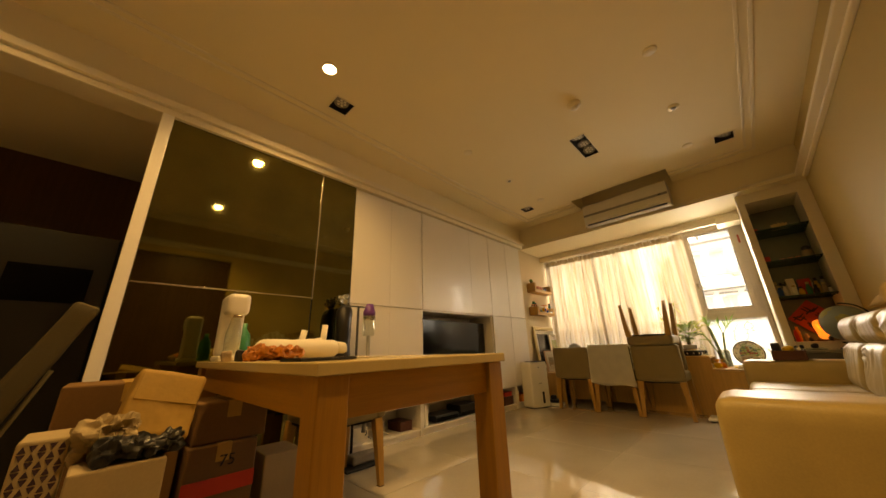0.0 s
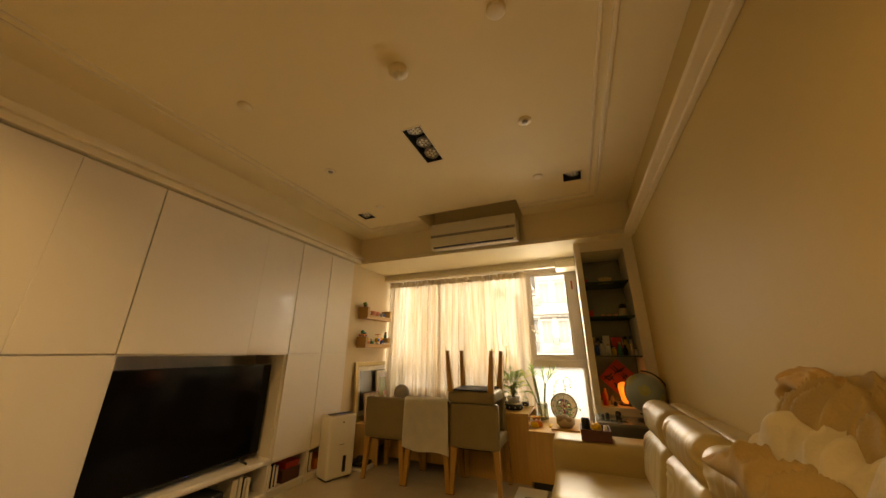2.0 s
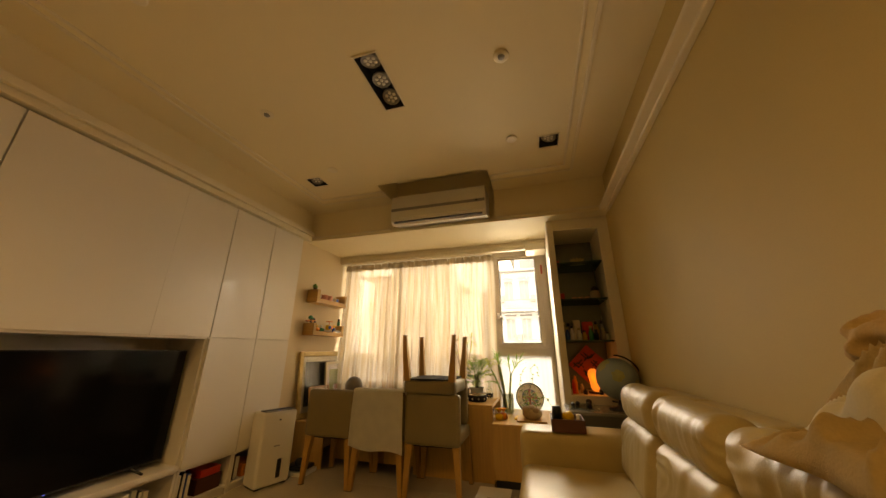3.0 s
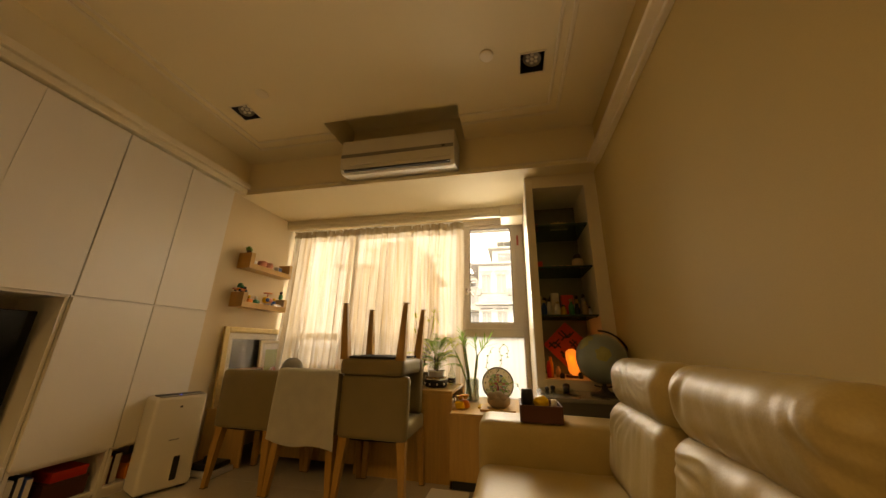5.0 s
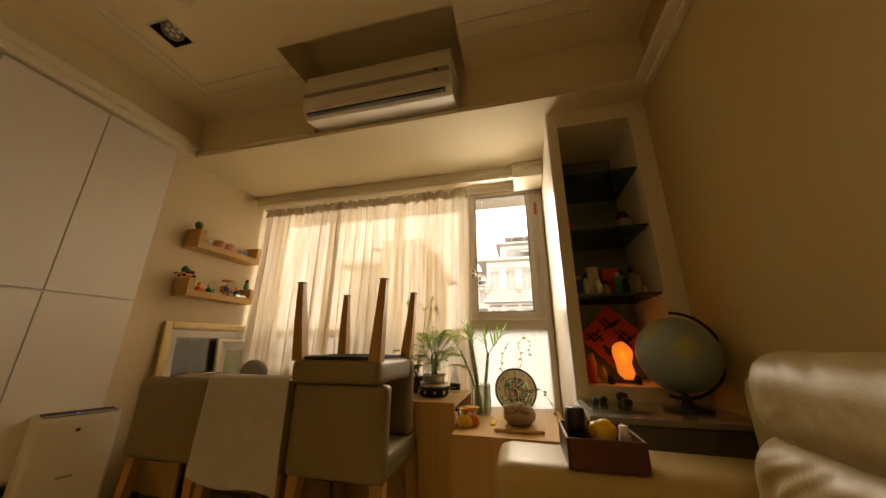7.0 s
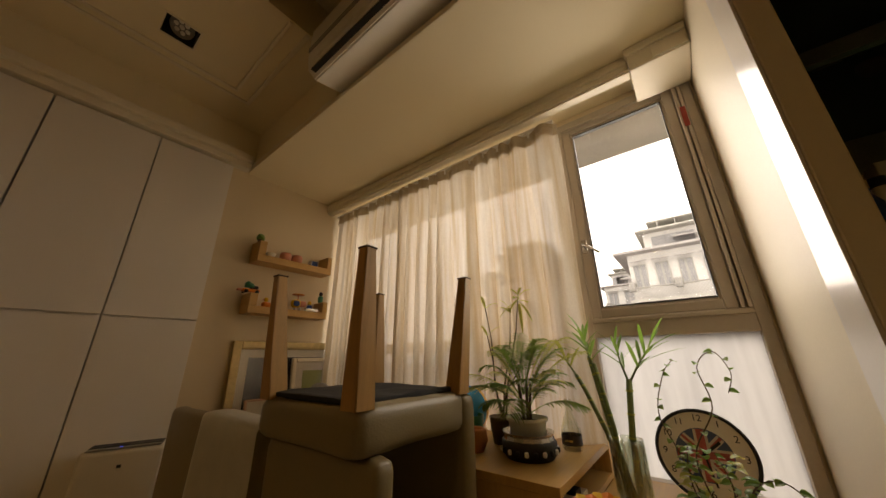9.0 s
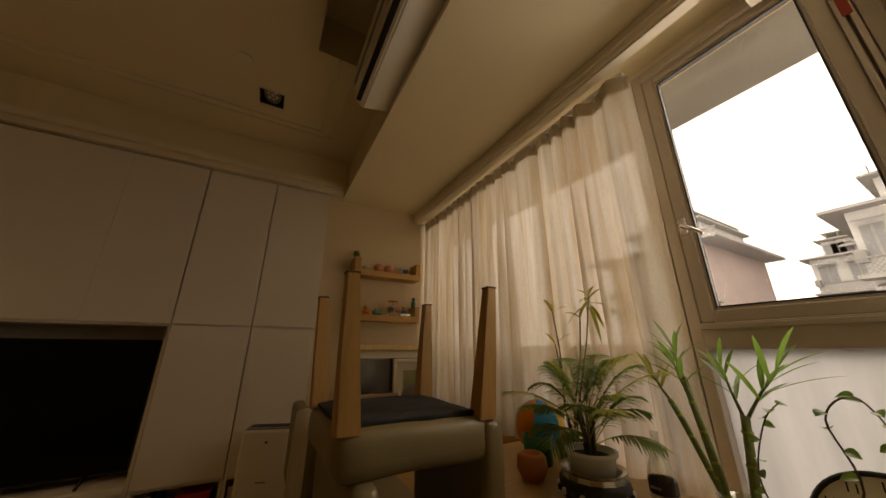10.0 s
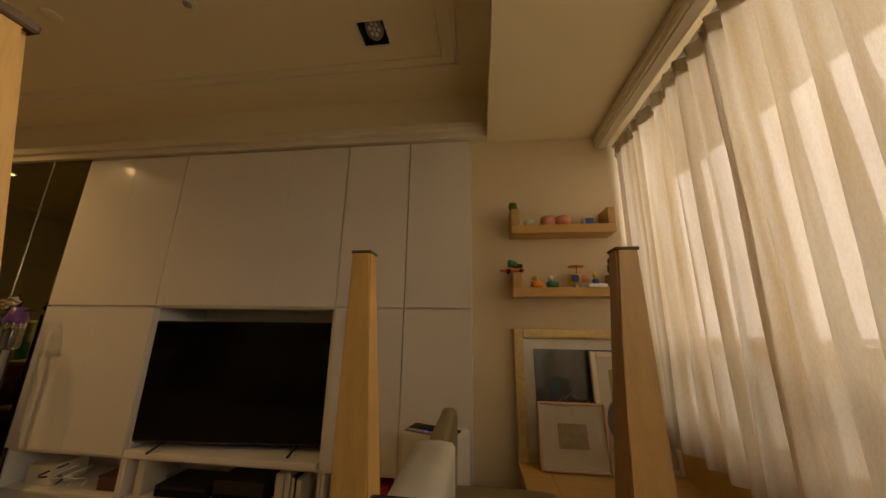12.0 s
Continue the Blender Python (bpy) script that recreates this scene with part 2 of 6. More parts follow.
CURTAIN = sheer("cream_linen_sheer", (0.69, 0.63, 0.53), 0.40, 0.08, 320, (0.53, 0.405, 0.245))
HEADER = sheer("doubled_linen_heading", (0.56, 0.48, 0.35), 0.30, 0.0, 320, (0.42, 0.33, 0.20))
FROSTW = sheer("pale_frosted_glass", (0.88, 0.88, 0.87), 0.96, 0.72, 60)
FROST = sheer("frosted_glass", (0.60, 0.60, 0.60), 0.93, 0.0, 60)
GLASS = clear_glass("window_glass")
SHELFG = clear_glass("smoked_shelf_glass", (0.36, 0.50, 0.48), 0.10)
VASEG = clear_glass("vase_glass", (0.90, 0.93, 0.88), 0.22)
PICG = clear_glass("picture_glass", (0.97, 0.97, 0.97), 0.10)
LAMPON = glow("lit_downlight", (1.0, 0.80, 0.48), 30.0)
SALT = glow("lit_salt_crystal", (1.0, 0.27, 0.04), 0.72)
LEDB = glow("blue_indicator", (0.1, 0.15, 1.0), 1.0)
FACADE = mat("grey_render_facade", (0.58, 0.57, 0.55), 0.9, vary=0.25, scale=0.6, fine=12)
FACADE2 = mat("brick_red_facade", (0.46, 0.37, 0.34), 0.9, vary=0.2, scale=0.6, fine=12)
ROOFM = mat("corrugated_roof", (0.36, 0.34, 0.33), 0.6, vary=0.15, scale=1)
DARKG = mat("dark_window_pane", (0.26, 0.26, 0.265), 0.2, vary=0.2)
CONC = mat("concrete_eave", (0.38, 0.37, 0.34), 0.9, vary=0.2, scale=3)
GLIDE = mat("dark_brown_felt", (0.10, 0.06, 0.03), 0.9)
SHELFE = mat("green_glass_edge", (0.03, 0.075, 0.065), 0.15, vary=0.2)
PLUM = mat("dark_plum_print", (0.06, 0.03, 0.05), 0.7)
ASPHALT = mat("grey_asphalt", (0.055, 0.055, 0.055), 0.9, vary=0.2, scale=0.5, fine=8)
SHUTTER = mat("pale_metal_shutter", (0.55, 0.53, 0.52), 0.6, vary=0.1, scale=0.8)
# white carton and paper, the dim light by the table put into the colour
BOXW = mat("dimmed_white_carton", (0.46, 0.36, 0.22), 0.85, vary=0.12, scale=7, bump=0.03)
LABELM = mat("dark_bottle_label", (0.03, 0.018, 0.012), 0.5, vary=0.2)

# ---- builders ----


def link(name, bm, material, parent=None, label="", smooth=False):
    me = bpy.data.meshes.new(name)
    if smooth:
        for f in bm.faces:
            f.smooth = True
    bm.normal_update()
    bm.to_mesh(me)
    bm.free()
    me.materials.append(material)
    ob = new(name, me)
    if parent:
        ob.parent = parent
    if label:
        ob["label"] = label
    return ob


def part(name, bm, material, parent, label="", smooth=False):
    return link(name, bm, material, parent, label, smooth)


def thing(name, at, label, category, group="", rz=0.0):
    ob = new(name)
    ob.empty_display_size = 0.1
    ob.matrix_basis = pose(*at, 0, 0, rz)
    return tagged(ob, label, category, group)


def structure(name, bm, material, label="", smooth=False):
    return tagged(link(name, bm, material, None, "", smooth), label or "", "", "", "structure")


def box(bm, x0, x1, y0, y1, z0, z1, bev=0.0, seg=2, m=None):
    r = bmesh.ops.create_cube(bm, size=1.0)
    vs = r["verts"]
    for v in vs:
        v.co = Vector((x0 + (v.co.x + 0.5) * (x1 - x0), y0 + (v.co.y + 0.5) * (y1 - y0), z0 + (v.co.z + 0.5) * (z1 - z0)))
    if bev:
        es = list({e for v in vs for e in v.link_edges})
        r = bmesh.ops.bevel(bm, geom=es, offset=bev, segments=seg, affect="EDGES", profile=0.5)
        vs = list({v for f in r["faces"] for v in f.verts} | {v for v in vs if v.is_valid})
    if m is not None:
        bmesh.ops.transform(bm, matrix=m, verts=vs)
    return bm


def cube(*a, bev=0.003, seg=2, m=None):
    return box(bmesh.new(), *a, bev=bev, seg=seg, m=m)


def rbox(bm, c, h, r, n=10, wave=0.0, freq=6.0, seed=0.0, stretch=(1, 1, 1), m=None, ridge=0.0):
    """A soft, rounded block: centre c, half sizes h, corner radius r, with folds of depth wave."""
    old = set(bm.verts)
    bmesh.ops.create_cube(bm, size=2.0)
    es = list({e for v in bm.verts if v not in old for e in v.link_edges})
    bmesh.ops.subdivide_edges(bm, edges=es, cuts=n, use_grid_fill=True)
    vs = [v for v in bm.verts if v not in old]
    for v in vs:
        u = Vector([math.sin(k * math.pi / 2) for k in v.co])
        p = Vector([u[i] * h[i] for i in range(3)])
        inner = Vector([max(-(h[i] - min(r, h[i])), min(h[i] - min(r, h[i]), p[i])) for i in range(3)])
        d = p - inner
        if d.length > 1e-6:
            p = inner + d.normalized() * r
        if wave:
            q = Vector([p[i] * freq * stretch[i] + seed for i in range(3)])
            f = noise.noise(q) + ridge * (0.5 - 2 * abs(noise.noise(q * 1.7 + Vector((7, 3, 1)))))
            p += (d.normalized() if d.length > 1e-6 else p.normalized()) * wave * f
        v.co = p + Vector(c)
    if m is not None:
        bmesh.ops.transform(bm, matrix=m, verts=vs)
    return bm


def soft(c, h, r, **k):
    return rbox(bmesh.new(), c, h, r, **k)


def lathe(bm, profile, at=(0, 0, 0), seg=24, m=None):
    rings, made = [], []
    for r, z in profile:
        if r < 1e-5:
            v = bm.verts.new((at[0], at[1], at[2] + z))
            rings.append([v])
        else:
            rings.append([bm.verts.new((at[0] + r * math.cos(2 * math.pi * k / seg), at[1] + r * math.sin(2 * math.pi * k / seg), at[2] + z)) for k in range(seg)])
        made += rings[-1]
    for a, b in zip(rings, rings[1:]):
        for k in range(seg):
            f = [a[k % len(a)], a[(k + 1) % len(a)], b[(k + 1) % len(b)], b[k % len(b)]]
            u = []
            for v in f:
                if v not in u:
                    u.append(v)
            if len(u) > 2:
                bm.faces.new(u)
    if m is not None:
        bmesh.ops.transform(bm, matrix=m, verts=made)
    return bm


def turned(profile, at=(0, 0, 0), seg=24, m=None):
    return lathe(bmesh.new(), profile, at, seg, m)


def tube(bm, pts, r0, r1=None, seg=8):
    """A round rod along pts, from radius r0 to r1."""
    r1 = r0 if r1 is None else r1
    pts = [Vector(p) for p in pts]
    rings = []
    for i, p in enumerate(pts):
        d = (pts[min(i + 1, len(pts) - 1)] - pts[max(i - 1, 0)]).normalized()
        a = d.cross(Vector((0.31, 0.17, 0.93))).normalized()
        b = d.cross(a)
        r = r0 + (r1 - r0) * i / max(1, len(pts) - 1)
        rings.append([bm.verts.new(p + r * (a * math.cos(2 * math.pi * k / seg) + b * math.sin(2 * math.pi * k / seg))) for k in range(seg)])
    for s, e in zip(rings, rings[1:]):
        for k in range(seg):
            bm.faces.new((s[k], s[(k + 1) % seg], e[(k + 1) % seg], e[k]))
    bm.faces.new(rings[0][::-1])
    bm.faces.new(rings[-1])
    return bm


def rod(pts, r0, r1=None, seg=8):
    return tube(bmesh.new(), pts, r0, r1, seg)


def blade(bm, base, way, up, length, width, droop=0.3, n=5):
    """One leaf: a tapered, drooping, slightly folded strip."""
    base, way, up = Vector(base), Vector(way).normalized(), Vector(up).normalized()
    side = way.cross(up).normalized()
    rows = []
    for i in range(n + 1):
        s = i / n
        p = base + way * length * s - Vector((0, 0, 1)) * droop * length * s * s
        w = width * (math.sin(math.pi * min(1, 0.12 + s * 0.88)) ** 0.8) * 0.5 + 0.0003
        rows.append([bm.verts.new(p + side * w + up * w * 0.35), bm.verts.new(p), bm.verts.new(p - side * w + up * w * 0.35)])
    for a, b in zip(rows, rows[1:]):
        bm.faces.new((a[0], a[1], b[1], b[0]))
        bm.faces.new((a[1], a[2], b[2], b[1]))
    return bm


def words(name, text, size, material, parent, m, depth=0.0006):
    cu = bpy.data.curves.new(name, "FONT")
    cu.body, cu.size, cu.extrude, cu.align_x, cu.align_y = text, size, depth, "CENTER", "CENTER"
    tmp = bpy.data.objects.new("tmp", cu)
    scene.collection.objects.link(tmp)
    me = bpy.data.meshes.new_from_object(tmp.evaluated_get(bpy.context.evaluated_depsgraph_get()))
    bpy.data.objects.remove(tmp)
    bpy.data.curves.remove(cu)
    me.materials.clear()
    me.materials.append(material)
    me.name = name
    ob = new(name, me)
    ob.parent = parent
    ob.matrix_basis = m
    return ob


def sheet_with_holes(bm, x0, x1, y0, y1, z0, z1, holes):
    """A slab between z0 and z1 with rectangular holes (xa, xb, ya, yb)."""
    xs = sorted({x0, x1, *[v for h in holes for v in h[:2] if x0 < v < x1]})
    ys = sorted({y0, y1, *[v for h in holes for v in h[2:] if y0 < v < y1]})
    for xa, xb in zip(xs, xs[1:]):
        for ya, yb in zip(ys, ys[1:]):
            cx, cy = (xa + xb) / 2, (ya + yb) / 2
            if not any(h[0] < cx < h[1] and h[2] < cy < h[3] for h in holes):
                box(bm, xa, xb, ya, yb, z0, z1)
    return bm

# ---- the shell ----
H_CEIL, H_SOFF, H_DOOR = 2.67, 2.312, 2.303
X_BEAM, X_WIN, Y_S, Y_N, Y_CAB = 4.015, 4.95, -0.755, 2.50, 2.45

floor = structure("floor", cube(-3.2, 5.1, -1.0, 4.3, -0.12, -0.004, bev=0), GROUT, "polished cream porcelain tile floor")

b = bmesh.new()
box(b, 0.62, 4.95, Y_S - 0.15, Y_S, 0, 2.95)
box(b, -3.2, -1.65, Y_S - 0.15, Y_S, 0, 2.95)
box(b, -1.65, 0.62, Y_S - 0.15, Y_S, 2.2, 2.95)
structure("wall_south", b, OCHRE, "plain ochre painted wall behind the sofa")
b = bmesh.new()
box(b, 3.885, 4.95, Y_N, Y_N + 0.15, 0, 2.95)
structure("wall_north", b, WALL, "cream painted wall with two small shelves")
b = bmesh.new()
box(b, X_WIN, 5.10, -1.0, -0.20, 0, 2.95)
box(b, X_WIN, 5.10, 2.44, 2.65, 0, 2.95)
box(b, X_WIN, 5.10, -0.20, 2.44, 0, 0.44)
box(b, X_WIN, 5.10, -0.20, 2.44, 2.27, 2.95)
structure("wall_east", b, WALL, "cream window wall")
b = bmesh.new()
box(b, -3.35, -3.2, -1.0, 4.3, 0, 2.95)
structure("wall_west", b, WALL, "plain cream wall")
# side room walls: dark walnut colour stands in for the gloom inside
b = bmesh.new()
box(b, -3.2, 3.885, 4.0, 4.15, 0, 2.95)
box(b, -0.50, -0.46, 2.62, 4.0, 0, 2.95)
structure("wall_kitchen", b, WALNUT, "side room wall, its lack of light put into a dark colour")
structure("wall_panel", cube(-1.65, 0.62, Y_S - 0.10, Y_S - 0.04, 0, 2.2, bev=0), WALNUT, "dark walnut panelling behind the dining table")

# ceiling with the holes for the recessed lamps and the alcove over the air conditioner
HOLES = [(2.25, 2.67, 0.70, 0.84), (3.255, 3.405, -0.32, -0.18), (3.285, 3.435, 1.85, 2.0), (0.373, 0.523, 1.867, 2.017), (3.587, 4.015, 0.28, 1.388)]
b = bmesh.new()
sheet_with_holes(b, -3.2, X_BEAM, -1.0, 2.62, H_CEIL, H_CEIL + 0.03, HOLES)
box(b, -3.2, 5.1, -1.0, 4.15, 2.95, 3.05)
box(b, X_BEAM, 5.1, -1.0, 2.65, H_SOFF + 0.03, H_SOFF + 0.06)
box(b, -3.2, -0.5, 2.62, 4.15, 2.45, 2.48)
structure("ceiling", b, CEIL, "cream painted tray ceiling")
b = bmesh.new()
box(b, 4.07, 4.12, -1.0, 2.65, H_SOFF + 0.03, 2.95)
box(b, X_BEAM, 4.07, -1.0, 0.28, H_SOFF + 0.03, 2.95)
box(b, X_BEAM, 4.07, 1.388, 2.65, H_SOFF + 0.03, 2.95)
box(b, X_BEAM - 0.025, X_WIN, Y_S, 2.65, H_SOFF, H_SOFF + 0.03, bev=0.004)
structure("beam", b, CEIL, "cream boxed beam over the window bay")
b = bmesh.new()
box(b, X_BEAM - 0.025, X_BEAM, Y_S, 0.255, H_SOFF + 0.03, H_SOFF + 0.055, bev=0.008)
box(b, X_BEAM - 0.025, X_BEAM, 1.413, 2.45, H_SOFF + 0.03, H_SOFF + 0.055, bev=0.008)
# crown ledges along the long walls
for k, (w, z0, z1) in enumerate(((0.085, H_SOFF, H_SOFF + 0.028), (0.065, H_SOFF + 0.028, H_SOFF + 0.052), (0.035, H_SOFF - 0.022, H_SOFF))):
    box(b, -3.2, X_BEAM - 0.026, Y_S, Y_S + w, z0, z1, bev=0.006)
for w, z0, z1 in ((0.025, H_DOOR + 0.012, H_DOOR + 0.060), (0.055, H_DOOR + 0.060, H_DOOR + 0.112)):
    box(b, -3.2, X_BEAM - 0.026, Y_CAB - w, Y_CAB + 0.17, z0, z1, bev=0.006)
structure("trim_crown", b, TRIM, "ivory moulded crown ledge")
b = bmesh.new()
box(b, -3.2, X_BEAM, Y_CAB + 0.02, Y_CAB + 0.17, H_DOOR + 0.112, 2.95)
structure("wall_frieze", b, CEIL, "cream band above the cabinet doors")


def ring_strip(b, x0, x1, y0, y1, w, gap=None):
    z0, z1 = H_CEIL - 0.010, H_CEIL + 0.002
    box(b, x0, x1, y0, y0 + w, z0, z1, bev=0.004)
    box(b, x0, x1, y1 - w, y1, z0, z1, bev=0.004)
    box(b, x0, x0 + w, y0 + w, y1 - w, z0, z1, bev=0.004)
    box(b, x1 - w, x1, y0 + w, gap[0], z0, z1, bev=0.004)
    box(b, x1 - w, x1, gap[1], y1 - w, z0, z1, bev=0.004)


b = bmesh.new()
ring_strip(b, -2.6, 3.72, -0.40, 2.13, 0.02, (0.275, 1.395))
ring_strip(b, -2.7, 3.82, -0.47, 2.20, 0.025, (0.275, 1.395))
structure("trim_ceiling", b, TRIM, "double ceiling moulding")
b = bmesh.new()
box(b, 3.557, 3.587, 0.253, 1.413, H_CEIL + 0.03, 2.95)
box(b, 3.587, 4.014, 0.253, 0.28, H_CEIL + 0.03, 2.95)
box(b, 3.587, 4.014, 1.388, 1.413, H_CEIL + 0.03, 2.95)
structure("ceiling_alcove", b, CEIL, "recess over the air conditioner")

# niche wall beside the window
b = bmesh.new()
NX, NY0, NY1, NZ0, NZ1 = 4.14, -0.664, -0.266, 0.735, 2.205
box(b, NX, 4.95, NY1, -0.210, 0, H_SOFF, bev=0.004)
box(b, NX, 4.95, Y_S, NY0, 0, H_SOFF)
box(b, NX, 4.60, NY0, NY1, 0, NZ0)
box(b, NX, 4.60, NY0, NY1, NZ1, H_SOFF)
box(b, 4.60, 4.95, NY0, NY1, 0, H_SOFF)
structure("wall_niche", b, TRIM, "ivory wall with a tall display niche")
structure("niche_back", cube(4.585, 4.598, NY0 + 0.002, NY1 - 0.002, NZ0 + 0.002, NZ1 - 0.002, bev=0), mat("dark_niche_mirror", (0.26, 0.28, 0.23), 0.25, metal=0.3, vary=0.2, bump=0), "smoked mirror at the back of the niche")

structure("trim_niche_side", cube(NX + 0.002, NX + 0.15, -0.2095, -0.2035, 0.482, H_SOFF - 0.002, bev=0.001), DOORW, "white lacquered panel on the side of the niche wall")

# passage to the dark side room
b = bmesh.new()
box(b, -0.535, -0.475, Y_CAB - 0.03, Y_CAB + 0.17, 0, H_DOOR + 0.012, bev=0.004)
structure("trim_doorway", b, DOORW, "white upright of the passage frame")

# windows
wf = structure("window_1", bmesh.new(), ALU, "grey-brown aluminium casement over a frosted pane")


def frame_bm(y0, y1, z0, z1, w, x0, x1):
    b = bmesh.new()
    box(b, x0, x1, y0, y0 + w, z0, z1, bev=0.004)
    box(b, x0, x1, y1 - w, y1, z0, z1, bev=0.004)
    box(b, x0, x1, y0 + w, y1 - w, z0, z0 + w, bev=0.004)
    box(b, x0, x1, y0 + w, y1 - w, z1 - w, z1, bev=0.004)
    return b


part("window_frame", frame_bm(-0.20, 0.455, 0.44, 2.27, 0.04, 4.93, 5.02), ALU, wf)
part("transom", cube(4.925, 5.015, -0.16, 0.415, 1.030, 1.118), ALU, wf)
part("transom_lip", cube(4.915, 4.926, -0.16, 0.415, 1.095, 1.112, bev=0.002), ALU, wf)
for y in (-0.158, -0.138):
    part("side_track", cube(4.912, 4.99, y, y + 0.013, 1.118, 2.23, bev=0.002), ALU, wf)
part("jamb_filler", cube(4.945, 5.0, -0.16, -0.123, 1.118, 2.23, bev=0.001), ALU, wf)
part("head_track", cube(4.912, 4.934, -0.12, 0.415, 2.212, 2.23, bev=0.002), ALU, wf)
sash = part("sash", frame_bm(-0.123, 0.415, 1.118, 2.225, 0.042, 4.935, 4.985), ALU, wf)
part("glazing_bead", frame_bm(-0.083, 0.375, 1.158, 2.185, 0.012, 4.945, 4.972), ALU, sash)
part("gasket", frame_bm(-0.071, 0.363, 1.170, 2.173, 0.004, 4.943, 4.966), DARKM, sash, "black rubber gasket")
pane = part("pane", cube(4.955, 4.961, -0.070, 0.362, 1.171, 2.172, bev=0), GLASS, sash)
pane.visible_shadow = False
part("handle", rod([(4.93, 0.393, 1.485), (4.900, 0.393, 1.485), (4.888, 0.378, 1.478), (4.878, 0.345, 1.45), (4.872, 0.318, 1.425)], 0.008, 0.006), CHROME, sash, "curved metal casement handle", True)
part("handle_base", cube(4.922, 4.936, 0.380, 0.406, 1.45, 1.52), CHROME, sash)
part("red_tag", cube(4.908, 4.912, -0.154, -0.134, 1.96, 2.07, bev=0.001), REDPAPER, wf, "red release tag")
part("frosted_pane", cube(4.97, 4.976, -0.16, 0.415, 0.48, 1.030, bev=0), FROST, wf, "white frosted glass")
wf2 = structure("window_2", bmesh.new(), ALU, "wide sliding windows behind the curtain")
part("window_frame", frame_bm(0.46, 2.44, 0.44, 2.27, 0.05, 4.93, 5.02), ALU, wf2)
part("transom", cube(4.935, 5.015, 0.51, 2.39, 0.98, 1.05), ALU, wf2)
for y in (1.10, 1.78):
    part("mullion", cube(4.935, 5.015, y - 0.03, y + 0.03, 0.49, 2.22), ALU, wf2)
for y0, y1 in ((0.51, 1.07), (1.13, 1.75), (1.81, 2.39)):
    p = part("pane", cube(4.965, 4.971, y0, y1, 1.05, 2.22, bev=0), GLASS, wf2)
    p.visible_shadow = False
    part("frosted_pane", cube(4.965, 4.971, y0, y1, 0.49, 0.98, bev=0), FROSTW, wf2)
b = bmesh.new()
box(b, 4.69, 4.76, 0.022, 2.498, 2.228, H_SOFF, bev=0.004)
box(b, 4.682, 4.70, 0.022, 2.498, 2.258, 2.282, bev=0.006)
box(b, 4.70, 4.75, 0.022, 2.498, 2.218, 2.228, bev=0.002)
structure("trim_pelmet", b, TRIM, "ivory curtain pelmet along the window bay")
b = bmesh.new()
box(b, 4.662, 4.91, -0.208, 0.018, 2.190, H_SOFF, bev=0.006)
box(b, 4.650, 4.91, -0.208, 0.026, 2.275, H_SOFF - 0.001, bev=0.005)
box(b, 4.656, 4.667, -0.205, -0.075, 2.198, 2.268, bev=0.002)
structure("trim_blind_box", b, TRIM, "ivory boxed pelmet over the casement")

structure("window_sill", cube(4.885, 4.93, 1.185, 2.44, 0.40, 0.72, bev=0.003), OAK, "light oak panel below the wide window")

# outside
structure("ground", cube(5.2, 900, -600, 600, -14.2, -14.0, bev=0), ASPHALT, "street level far below")
structure("eave", cube(5.1, 5.72, -2.5, 4.5, 2.41, 2.62), CONC, "concrete eave above the windows")


